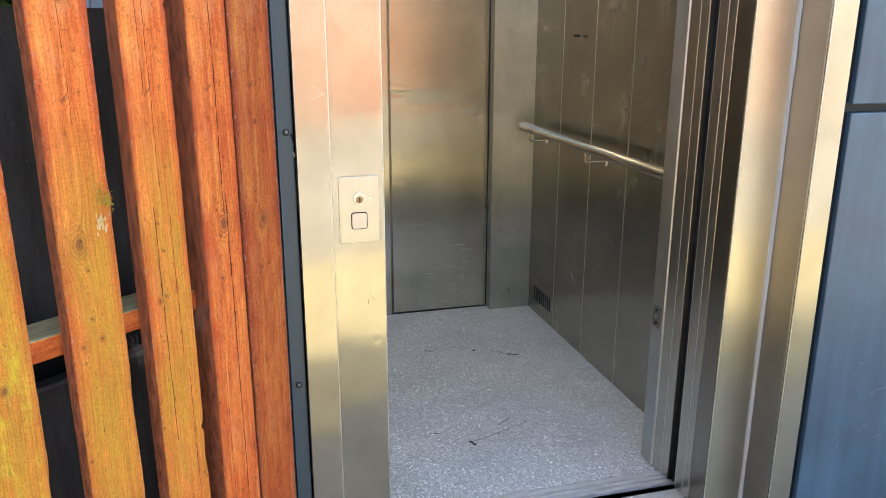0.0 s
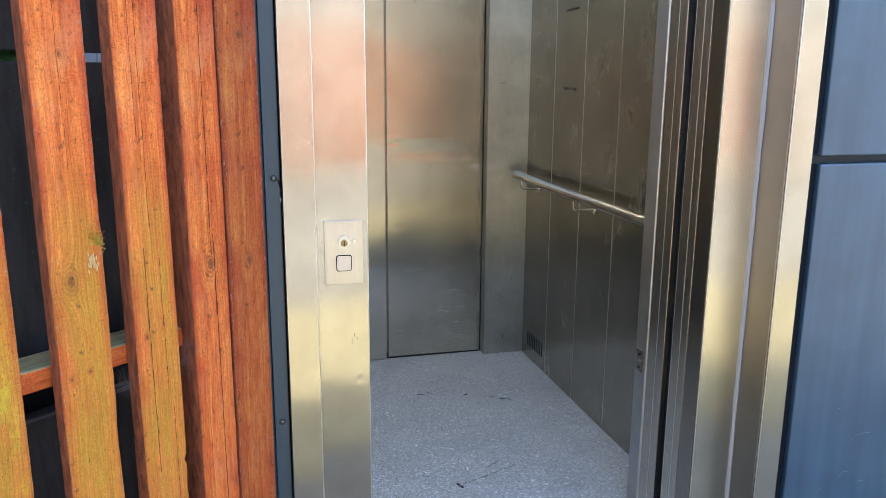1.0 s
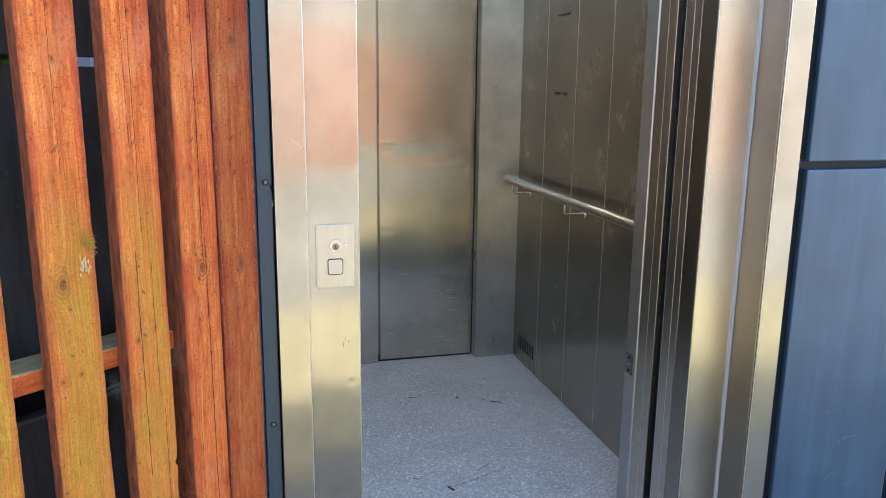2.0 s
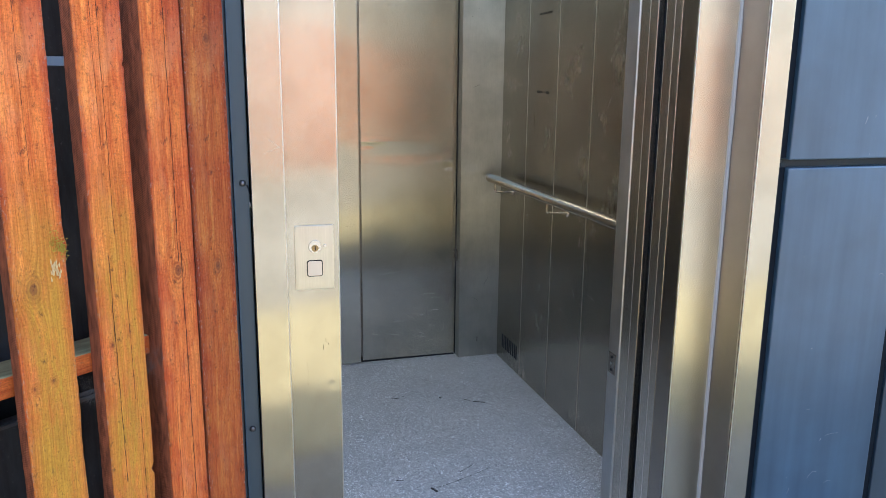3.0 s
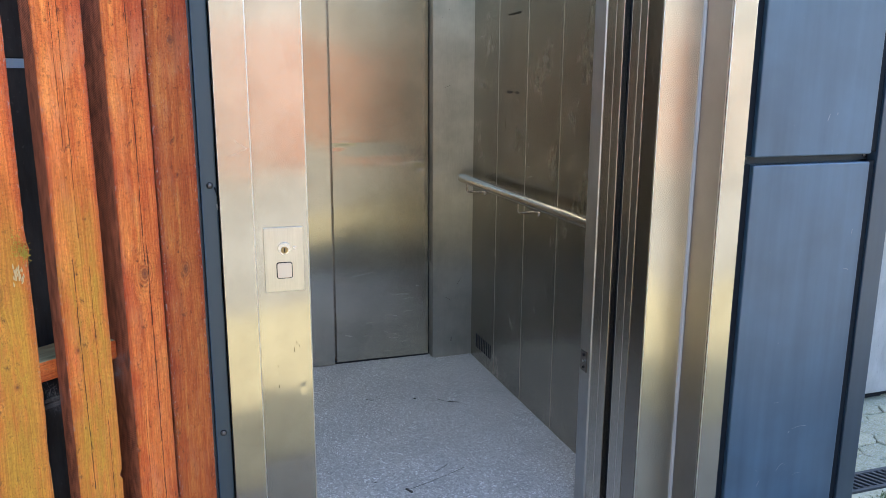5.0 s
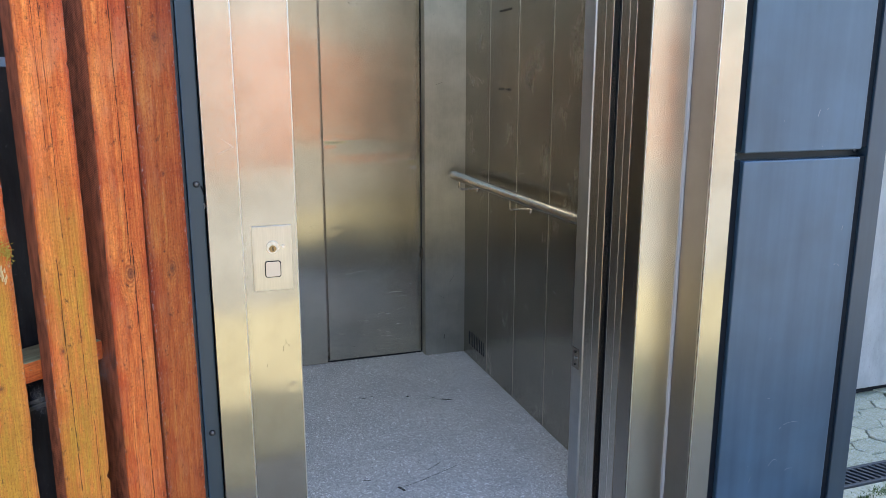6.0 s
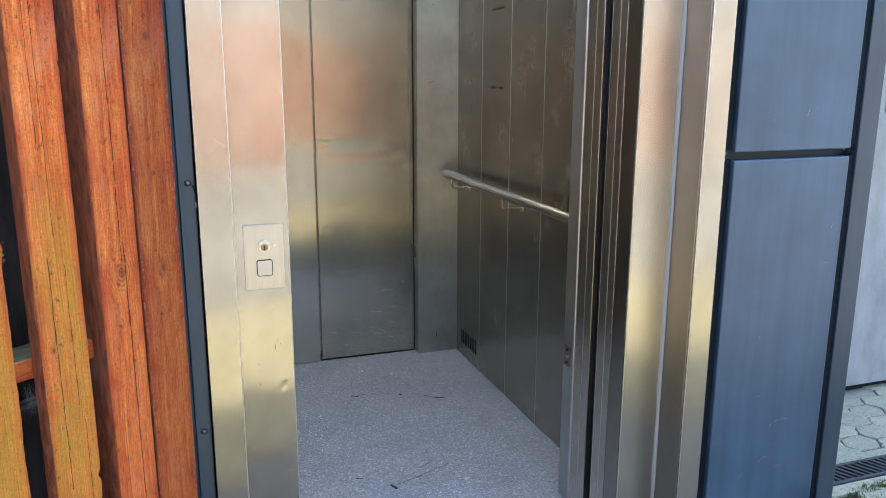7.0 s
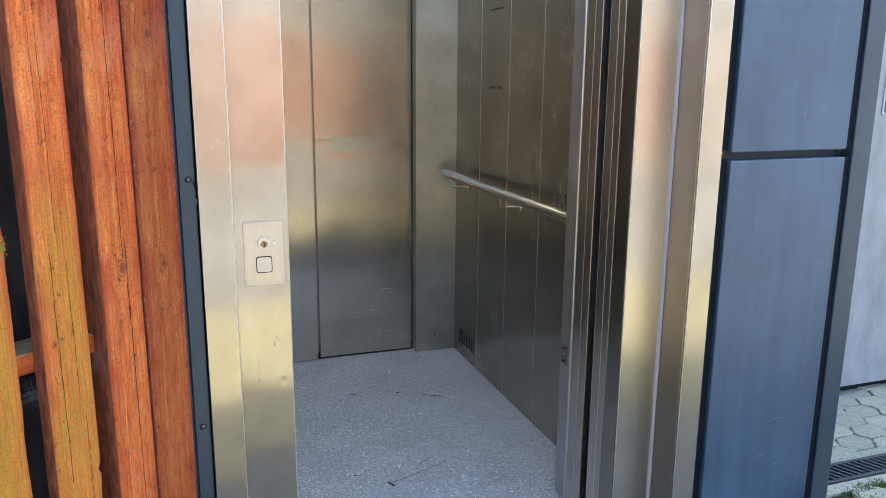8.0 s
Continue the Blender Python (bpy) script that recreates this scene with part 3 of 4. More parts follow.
part("head", box_bm(0.1805, 1.295, FACE, 1.671, TOP + 0.0005, TOP + 0.1795, 0.0020, 3), M_FRAME, sur)
# added bars, coloured brighter to draw the highlights on the folds
for x, y in ((0.1788, FRONT + 0.0012), (OPEN_L - 0.0012, FACE + 0.0010), (OPEN_R + 0.0012, FACE + 0.0012), (1.2968, FRONT + 0.0012)):
    part("edge", cyl_bm((x, y, 0.0), (x, y, TOP), 0.0015, n=10), M_BRIGHT, sur, "thin bar for the highlight along the folded edge", smooth=True)
pts, k = [], 0
while k <= 120:
    z = 0.0 + 2.1 * k / 120
    pts.append((1.2900 + 0.0010 * noise.noise(Vector((0.3, 0.1, z * 14))), 1.6035, z))
    k += 1
part("sealant", tube_bm(pts, [0.0062 + 0.0018 * noise.noise(Vector((2.0, 1.0, p[2] * 11))) for p in pts], 8), M_SEAL, sur, "white silicone sealant bead", smooth=True)

# call plate on the left jamb
plate = thing("call_plate", "brushed steel lift call plate with key switch and square button", "call panel")
part("plate", box_bm(0.2050, 0.2900, FACE - 0.0030, FACE - 0.0005, 0.860, 1.004, 0.0008, 2), M_PLATE, plate)
key = part("key_switch", cyl_bm((0.2485, FACE - 0.003, 0.957), (0.2485, FACE - 0.0062, 0.957), 0.0145, 0.0135, 40), M_CHROME, plate, "round chrome key switch", smooth=True)
part("key_barrel", cyl_bm((0.2485, FACE - 0.0062, 0.954), (0.2485, FACE - 0.0082, 0.954), 0.0080, 0.0074, 28), M_BRASS, key, "brass-toned key barrel", smooth=True)
part("key_slot", box_bm(0.2475, 0.2497, FACE - 0.0092, FACE - 0.0080, 0.9492, 0.9590), M_BLACK, key)
part("pin", cyl_bm((0.2705, FACE - 0.003, 0.9575), (0.2705, FACE - 0.0055, 0.9575), 0.0042, 0.0034, 16), M_CHROME, plate, smooth=True)
rim = part("button_rim", rounded_bm(0.2300, 0.2648, 0.8895, 0.9265, FACE - 0.0042, FACE - 0.0028, 0.0055), M_DARK, plate, "dark rim of the button")
part("button", rounded_bm(0.2319, 0.2629, 0.8915, 0.9245, FACE - 0.0060, FACE - 0.0040, 0.0042), M_BUTTON, rim, "pale square push button")

# ---- sills ----
sill = thing("landing_sill", "grooved aluminium landing sill", "threshold")
for y0, y1 in ((1.602, 1.640), (1.644, 1.672), (1.676, 1.704), (1.708, 1.752)):
    part("track_rib", box_bm(0.19, 1.30, y0, y1, -0.03, 0.0, 0.001, 1), M_ALU, sill)
part("base", box_bm(0.19, 1.30, 1.602, 1.752, -0.045, -0.012), M_ALU, sill)
solid("shaft_beam", box_bm(0.16, 1.30, 1.756, 1.786, -0.09, -0.05), M_RUST, "rust-red shaft beam in the gap under the sills", "beam")
sill2 = thing("car_sill", "grooved aluminium lift car sill", "threshold")
for y0, y1 in ((1.790, 1.806), (1.810, 1.826), (1.830, 1.853)):
    part("track_rib", box_bm(0.16, 1.32, y0, y1, -0.03, 0.0, 0.001, 1), M_ALU, sill2)
part("base", box_bm(0.16, 1.32, 1.790, 1.853, -0.045, -0.012), M_ALU, sill2)

# ---- lift doors standing open: edges of the telescopic leaves ----


def leaf(name, x0, x1, y0, y1, label, group):
    d = thing(name, label, "lift door", group=group)
    part("panel", box_bm(x0, x1, y0, y1, 0.006, 2.10, 0.0024, 3), M_EDGE, d)
    # added bright bar for the highlight on the leaf's far corner
    part("edge_highlight", cyl_bm((x0 + 0.0012, y1 - 0.0012, 0.008), (x0 + 0.0012, y1 - 0.0012, 2.098), 0.0017, n=10), M_BRIGHT, d, "thin bar for the highlight along the leaf rim", smooth=True)
    return d


leaf("landing_door_leaf", OPEN_R + 0.001, 1.62, 1.6775, 1.7105, "open brushed steel landing door leaf seen edge-on", "landing door leaves")
leaf("landing_door_leaf", OPEN_R + 0.002, 1.62, 1.7125, 1.7515, "open brushed steel landing door leaf seen edge-on", "landing door leaves")
leaf("car_door_leaf", OPEN_R + 0.001, 1.60, 1.7905, 1.8295, "open brushed steel car door leaf seen edge-on", "car door leaves")
leaf("car_door_leaf", OPEN_R + 0.002, 1.60, 1.8315, 1.8785, "open brushed steel car door leaf seen edge-on", "car door leaves")
# black strip stands for the shade in the open shaft gap
part("door_gap_shade", box_bm(OPEN_R + 0.020, 1.60, 1.7530, 1.7890, 0.0, 2.10), M_BLACK, bpy.data.objects["car_door_leaf"], "black strip for the shade in the gap between the doors")

# ---- lift car ----
car_floor = tagged(part("floor", box_bm(CAR_L, CAR_R, 1.8545, 3.372, -0.03, 0.0), M_VINYL), "speckled grey safety vinyl floor with scuffs", "floor", kind="structure")
solid("ceiling", box_bm(CAR_L - 0.03, CAR_R + 0.03, 1.79, 3.45, CAR_TOP, CAR_TOP + 0.03), M_RETURN, "plain steel ceiling of the lift car", "ceiling", kind="structure")

# added lamp, out of view, inferred from the light in the car
lamp = thing("ceiling_light", "long white ceiling light added out of view in the lift car", "ceiling light")
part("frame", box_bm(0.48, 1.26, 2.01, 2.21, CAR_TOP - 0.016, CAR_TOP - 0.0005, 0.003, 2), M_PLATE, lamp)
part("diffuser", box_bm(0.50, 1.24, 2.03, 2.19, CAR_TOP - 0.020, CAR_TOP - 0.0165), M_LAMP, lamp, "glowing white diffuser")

col = thing("car_front_return", "grey brushed steel return post beside the car door", "post")
part("post", box_bm(OPEN_R, CAR_R + 0.03, 1.8805, CAR_F, 0.0, CAR_TOP - 0.002, 0.0050, 5), M_RETURN, col)
# added bright bar for the sky highlight on the post's corner
part("edge_highlight", cyl_bm((OPEN_R + 0.0022, 1.8828, 0.002), (OPEN_R + 0.0022, 1.8828, CAR_TOP - 0.004), 0.0034, n=14), M_BRIGHT, col, "thin bar for the highlight along the post corner", smooth=True)
lock = part("strike_plate", box_bm(OPEN_R - 0.0022, OPEN_R - 0.0002, 1.897, 1.939, 0.447, 0.512, 0.0008, 1), M_DIM_STEEL, col, "small steel plate with three screws")
for dz in (0.460, 0.480, 0.500):
    part("screw_head", cyl_bm((OPEN_R - 0.002, 1.917, dz), (OPEN_R - 0.0045, 1.917, dz), 0.0052 if dz == 0.480 else 0.0042, n=14), M_CHROME if dz == 0.480 else M_DARK, lock)
solid("car_front_return", box_bm(CAR_L, OPEN_L - 0.002, 1.8805, CAR_F, 0.0, CAR_TOP - 0.002, 0.0024, 3), M_RETURN, "grey brushed steel return post beside the car door", "post")

rw = thing("wall_car_right", "dark brushed steel lift car wall of upright panels", "wall", kind="structure")
edges = [CAR_F + 0.002, 2.137, 2.431, 2.724, 3.019, CAR_B]
part("backing", box_bm(CAR_R + 0.006, CAR_R + 0.03, CAR_F + 0.001, 3.45, 0.0, CAR_TOP - 0.002), M_PLATE, rw)
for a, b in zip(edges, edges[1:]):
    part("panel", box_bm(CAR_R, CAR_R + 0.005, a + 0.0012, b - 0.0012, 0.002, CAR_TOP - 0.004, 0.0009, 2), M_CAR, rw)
for y in edges[1:-1]:
    part("joint_strip", box_bm(CAR_R - 0.0010, CAR_R + 0.004, y - 0.0017, y + 0.0017, 0.002, CAR_TOP - 0.004, 0.0006, 2), M_JOINT, rw, "satin joint strip")
# black bars, set proud, stand for the dark inside the slots
for i in range(9):
    y = 3.060 + i * 0.0225
    part("vent_slot", box_bm(CAR_R - 0.0008, CAR_R + 0.002, y - 0.0055, y + 0.0055, 0.062, 0.128, 0.0004, 1), M_BLACK, rw, "black vent slot")
for y0, y1, z0, z1 in ((2.868, 2.884, 1.264, 1.274), (2.887, 2.903, 1.263, 1.273), (2.906, 2.923, 1.264, 1.274), (2.800, 2.809, 1.262, 1.271), (2.813, 2.830, 1.263, 1.273), (2.838, 2.848, 1.265, 1.271)):
    part("print_mark", box_bm(CAR_R - 0.0004, CAR_R + 0.001, y0, y1, z0, z1), M_INK, rw, "dark unreadable print")
for y0, y1, z0, z1 in ((2.800, 2.842, 1.570, 1.578), (2.846, 2.886, 1.569, 1.577), (2.890, 2.924, 1.570, 1.576)):
    part("print_mark", box_bm(CAR_R - 0.0004, CAR_R + 0.001, y0, y1, z0, z1, 0.0003, 1), M_INK, rw, "dark smear")

# unseen wall in lighter steel, to brighten the right wall's reflection
solid("wall_car_left", box_bm(CAR_L - 0.03, CAR_L - 0.002, CAR_F - 0.1, 3.45, 0.0, CAR_TOP - 0.002), M_RETURN, "brushed steel lift car wall", "wall", kind="structure")
solid("wall_car_back", box_bm(1.126, CAR_R + 0.004, CAR_B, 3.45, 0.0, CAR_TOP - 0.004, 0.0025, 3), M_SATIN, "pale brushed steel return beside the rear door", "wall", kind="structure")
solid("wall_car_back_header", box_bm(CAR_L, 1.1255, CAR_B, 3.45, 2.10, CAR_TOP - 0.004), M_RETURN, "steel header over the rear door", "wall", kind="structure")

rear = thing("rear_door", "closed dented brushed steel rear lift door of two leaves", "lift door")
dents = ((0.735, 1.038, 0.060, 0.009, -0.0017), (0.70, 1.020, 0.030, 0.009, 0.0008), (1.065, 0.950, 0.036, 0.018, -0.0013), (1.09, 0.915, 0.03, 0.014, 0.0010),
         (0.93, 0.697, 0.030, 0.008, 0.0004), (0.985, 0.688, 0.012, 0.009, 0.0005), (0.722, 0.632, 0.022, 0.012, 0.00028), (0.76, 0.60, 0.012, 0.010, 0.00018),
         (0.74, 0.070, 0.070, 0.008, 0.0010), (1.09, 0.080, 0.02, 0.03, 0.0012), (0.90, 0.98, 0.16, 0.035, 0.0014), (0.95, 1.35, 0.2, 0.16, -0.002))
part("leaf", sheet(0.673, 1.127, BACK_DOOR, 0.004, 2.10, dents, 110, 380, 0.0022, 7.0), M_DOOR, rear, smooth=True)
part("leaf_edge", box_bm(0.6725, 0.6765, BACK_DOOR + 0.0005, BACK_DOOR + 0.034, 0.008, 2.10, 0.001, 1), M_EDGE, rear)
part("leaf_core", box_bm(0.678, 1.120, BACK_DOOR + 0.012, BACK_DOOR + 0.034, 0.008, 2.10), M_EDGE, rear)
part("leaf", sheet(0.200, 0.657, BACK_DOOR - 0.022, 0.004, 2.10, ((0.55, 0.9, 0.1, 0.1, 0.002),), 60, 200, 0.0018, 11.0), M_DOOR, rear, smooth=True)
part("leaf_edge", box_bm(0.653, 0.657, BACK_DOOR - 0.0215, BACK_DOOR + 0.034, 0.008, 2.10, 0.001, 1), M_EDGE, rear)
part("backing", box_bm(CAR_L, 1.125, BACK_DOOR + 0.036, 3.45, 0.0, 2.0995), M_EDGE, rear)
# dark strips paint the shade of the gaps round the leaf
part("gap_strip", box_bm(1.1220, 1.1257, BACK_DOOR - 0.005, BACK_DOOR + 0.010, 0.004, 2.095), M_DARK, rear, "dark strip for the shade in the gap beside the leaf")
part("gap_strip", box_bm(0.664, 1.119, BACK_DOOR - 0.005, BACK_DOOR + 0.010, 0.0005, 0.0045), M_DARK, rear, "dark strip for the shade in the gap under the leaf")
part("rear_sill", box_bm(CAR_L, 0.660, 3.3725, 3.44, -0.03, 0.004), M_ALU, rear, "pale strip of rear sill")
part("strike_plate", box_bm(1.1205, 1.1255, 3.345, 3.364, 0.472, 0.526, 0.0006, 1), M_EDGE, rear, "small dark lock plate")

# handrail
hr = thing("handrail", "round satin stainless steel handrail on bent brackets", "handrail")
bm = cyl_bm((1.240, 1.99, 0.88), (1.240, 3.238, 0.88), 0.0195, n=32)
bmesh.ops.bevel(bm, geom=[e for e in bm.edges if len(e.link_faces) == 2 and abs(e.link_faces[0].normal.dot(e.link_faces[1].normal)) < 0.3], offset=0.005, segments=3, affect="EDGES")
part("rail", bm, M_TUBE, hr, smooth=True)
for y in (3.165, 2.595, 2.03):
    arm = [(1.240, y, 0.862), (1.240, y, 0.842)]
    for k in range(6):
        a = radians(90 * k / 5)
        arm.append((1.240 + 0.014 * (1 - math.cos(a)), y, 0.838 - 0.014 * math.sin(a)))
    arm.append((CAR_R - 0.004, y, 0.824))
    bracket = part("bracket", tube_bm(arm, 0.0046, 12), M_TUBE, hr, "bent chrome bracket", smooth=True)
    part("rosette", cyl_bm((CAR_R, y, 0.824), (CAR_R - 0.006, y, 0.824), 0.019, 0.016, 24), M_TUBE, bracket, smooth=True)

# ---- wooden fence, set askew beside the tower ----
FENCE = pose(0.043, 1.435, 0.0, 0, 0, 39.0)
fence = thing("wooden_fence", "orange-stained weathered timber slat fence with green algae", "fence", FENCE)


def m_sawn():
    """Rough-sawn edge with slanting saw marks, coloured darker partly for its shaded side."""
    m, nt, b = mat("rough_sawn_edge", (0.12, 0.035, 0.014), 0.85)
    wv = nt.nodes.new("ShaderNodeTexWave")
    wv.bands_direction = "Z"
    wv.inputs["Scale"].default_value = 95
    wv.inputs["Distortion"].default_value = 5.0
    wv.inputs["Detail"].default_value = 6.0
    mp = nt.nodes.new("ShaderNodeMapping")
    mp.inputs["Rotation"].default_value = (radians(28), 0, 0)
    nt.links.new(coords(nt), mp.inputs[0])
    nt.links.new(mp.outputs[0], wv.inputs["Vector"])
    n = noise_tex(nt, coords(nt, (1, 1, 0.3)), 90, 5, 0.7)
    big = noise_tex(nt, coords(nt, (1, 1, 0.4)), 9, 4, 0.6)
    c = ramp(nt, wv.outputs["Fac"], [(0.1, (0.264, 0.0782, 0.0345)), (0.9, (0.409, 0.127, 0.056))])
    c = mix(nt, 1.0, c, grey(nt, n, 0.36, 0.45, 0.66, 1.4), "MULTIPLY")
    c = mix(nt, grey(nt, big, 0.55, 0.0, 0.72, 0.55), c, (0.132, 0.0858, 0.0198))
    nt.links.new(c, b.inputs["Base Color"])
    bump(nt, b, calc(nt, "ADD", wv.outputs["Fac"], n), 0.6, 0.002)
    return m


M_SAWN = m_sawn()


def plank(w, d, h, seed, wear=0.0012, chips=()):
    """A sawn slat: face at y = 0, depth d behind it, with ragged arrises and chips (side, z, radius, depth)."""
    bm = bmesh.new()
    nz = 560
    prof = [(-w / 2, d), (-w / 2, 0.0016), (-w / 2 + 0.0016, 0.0)] + [(-w / 2 + w * i / 8, 0.0) for i in range(1, 8)] + [(w / 2 - 0.0016, 0.0), (w / 2, 0.0016), (w / 2, d)]
    rings = []
    for k in range(nz + 1):
        z = h * k / nz
        row = []
        for i, (x, y) in enumerate(prof):
            side = -1 if x < 0 else 1
            n1 = noise.noise(Vector((seed + side * 5, 0.7, z * 9)))
            n2 = noise.noise(Vector((seed + side * 9, 3.1, z * 70)))
            cx = x + (wear * 0.9 * n1 + wear * 0.9 * n2 * (1 if i in (1, 2, len(prof) - 2, len(prof) - 3) else 0.5)) * (abs(x) / (w / 2)) ** 3
            cy = y + (0.0008 * noise.noise(Vector((x * 40, seed, z * 6))) if y < 0.01 else 0)
            for cs, cz, cr, cd in chips:
                if cs == side and abs(x) > w * 0.4:
                    cx -= side * cd * math.exp(-((z - cz) / cr) ** 2)
            row.append(bm.verts.new((cx, cy, z)))
        rings.append(row)
    m = len(prof)
    for a, b in zip(rings, rings[1:]):
        for i in range(m):
            j = (i + 1) % m
            bm.faces.new((a[i], a[j], b[j], b[i]))
    bm.faces.new(rings[0])
    bm.faces.new(rings[-1][::-1])
    return bm


SLATS = [
    # along the fence: left edge, right edge, thickness, back-set, algae, tone, knots, cracks, chips
    (-0.726, -0.640, 0.028, 0.0, 1.2, 1.0, ((0.01, 0.7, 0.012),), (), ()),
    (-0.535, -0.446, 0.028, 0.0, 1.7, 0.95, ((0.0, 0.80, 0.008),), (), ((1, 0.62, 0.03, 0.004),)),
    (-0.387, -0.297, 0.027, 0.0, 1.75, 1.0, ((-0.012, 0.985, 0.012), (0.004, 1.335, 0.006), (0.005, 0.83, 0.004), (-0.026, 0.825, 0.0035)), ((0.0, 1.16, 1.9, 0.0007),), ((1, 1.045, 0.012, -0.004), (1, 0.70, 0.05, 0.002))),
    (-0.252, -0.168, 0.032, 0.0, 1.45, 1.0, ((-0.02, 0.86, 0.004), (0.014, 0.875, 0.003)), ((-0.014, 0.60, 1.02, 0.0013), (0.014, 0.75, 1.0, 0.0008), (0.0, 1.05, 1.9, 0.0009), (-0.012, 1.2, 1.6, 0.0007), (0.022, 0.3, 0.72, 0.0009)), ((1, 1.329, 0.0035, 0.004), (1, 0.604, 0.007, 0.006), (1, 0.55, 0.03, 0.003))),
    (-0.134, -0.0530, 0.095, 0.0, 0.12, 0.88, ((0.004, 0.964, 0.013),), ((0.012, 0.2, 1.02, 0.0017), (0.006, 0.98, 1.9, 0.0014), (-0.018, 0.2, 0.7, 0.0006)), ()),
    (-0.0485, 0.0415, 0.030, 0.0005, 0.05, 0.58, ((0.004, 0.955, 0.011), (0.004, 1.378, 0.011), (0.0, 1.135, 0.004)), (), ((-1, 0.62, 0.04, 0.002), (1, 0.82, 0.02, 0.001))),
]
for n, (a, b, d, back, algae, tone, knots, cracks, chips) in enumerate(SLATS):
    slat = part("slat", plank(b - a, d, 1.95, 3.7 * n, 0.0008, chips), wood("stained_slat_wood", algae, tone * 1.24, knots, cracks, 1.0 if n == 1 else 0.0), fence, at=pose((a + b) / 2, back, 0.01), smooth=True)
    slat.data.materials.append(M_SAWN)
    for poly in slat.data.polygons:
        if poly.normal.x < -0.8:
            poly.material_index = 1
M_RAIL = wood("stained_rail_wood", 0.0, 1.05)
part("rail", box_bm(-0.018, 0.018, 0.0, 0.078, 0.0, 2.55, 0.003, 2), M_RAIL, fence, at=pose(-0.136, 0.034, 0.838, 0, -90, 0))

rail = [o for o in fence.children if o.name.startswith("rail")][0]
rail.data.materials.append(M_RAILTOP)
for poly in rail.data.polygons:
    if poly.normal.x > 0.8:
        poly.material_index = 1
# unseen slats carry the fence on and darken what the reveal mirrors
for i, s0 in enumerate((-0.862, -0.998, -1.134, -1.270, -1.406, -1.542, -1.678, -1.814, -1.950, -2.086, -2.222, -2.358)):
    ob = new("slat", bpy.data.objects["slat"].data)
    ob.matrix_basis = pose(s0 + 0.043, 0, 0.01)
    ob.parent = fence

# black boards behind the fence, with a slit between them
boards = thing("black_board_screen", "black weathered boards behind the slat fence", "screen", FENCE)
part("board", box_bm(-2.5, -0.02, 0.125, 0.145, 0.01, 0.742, 0.002, 1), M_BOARD, boards)
part("board", box_bm(-2.5, -0.02, 0.150, 0.170, 0.80, 1.336, 0.002, 1), M_BOARD, boards)
part("board", box_bm(-2.5, -0.02, 0.150, 0.170, 1.352, 1.56, 0.002, 1), M_BOARD, boards)
part("edge_strip", box_bm(-2.5, -0.02, 0.118, 0.124, 0.734, 0.740), M_GALV, boards, "pale worn board edge")
# added dark sheet that keeps light out, so the gap shows black
part("dark_gap_backing", box_bm(-2.5, -0.02, 0.20, 0.215, 0.62, 0.95), M_DARK, boards)
# board added so that the slit between the black boards shows bright
wr = thing("white_board", "white board added behind the black boards to brighten the slit", "board", FENCE)
part("board", box_bm(0.150, 0.2720, 0.95, 0.98, -0.04, 1.60, 0.002, 1), M_WHITE_BOARD, wr)
part("board", box_bm(0.2765, 0.60, 0.95, 0.98, -0.04, 1.60, 0.002, 1), M_WHITE_BOARD, wr)
solid("wall_behind_fence", box_bm(-3.2, -0.03, 2.75, 2.85, -0.04, 2.3), M_PLASTER, "pale rendered wall behind the fence", "wall", kind="structure")

# ---- white sheet wall and paving beside the tower ----
# height above view is chosen so that its shadow continues the tower's
solid("white_sheet_wall", box_bm(1.96, 9.0, 2.27, 2.40, 0.032, 3.9, 0.004, 2), M_WHITE, "white coated metal wall standing just above the paving", "wall", kind="structure")
# added dark block that draws the shadow line below the wall
solid("wall_foot_shadow", box_bm(1.96, 9.0, 2.31, 2.39, -0.04, 0.031), M_DARK, "dark block for the shadow line under the white wall", "wall", kind="structure")
grate = thing("drain_grate", "dark slotted metal channel drain grate in the paving", "grate")
part("rim", box_bm(1.96, 3.6, 1.700, 1.712, -0.035, 0.002, 0.001, 1), M_GALV, grate)
part("rim", box_bm(1.96, 3.6, 1.790, 1.802, -0.035, 0.002, 0.001, 1), M_GALV, grate)
part("trough", box_bm(1.96, 3.6, 1.712, 1.790, -0.042, -0.030), M_BLACK, grate)
bar = mesh_of("bar", box_bm(-0.0055, 0.0055, -0.045, 0.045, -0.022, 0.0, 0.001, 1), M_GALV)
for i in range(58):
    ob = new("bar", bar)
    ob.matrix_basis = pose(1.985 + i * 0.0272, 1.751, 0.0, 0, 0, 24)
    ob.parent = grate

# an unseen plain wall, added to block sky light from the slats' sides
solid("wall_yard_left_blocker", box_bm(-2.6, -2.4, -8.3, 2.75, -0.05, 2.6, 0.01), M_PLASTER, "unseen pale wall added to shade the slat sides", "wall", kind="structure")

# ---- marks ----


def stroke(points, r, material, parent, name="scratch", label=""):
    return part(name, tube_bm(points, r, 6), material, parent, label)


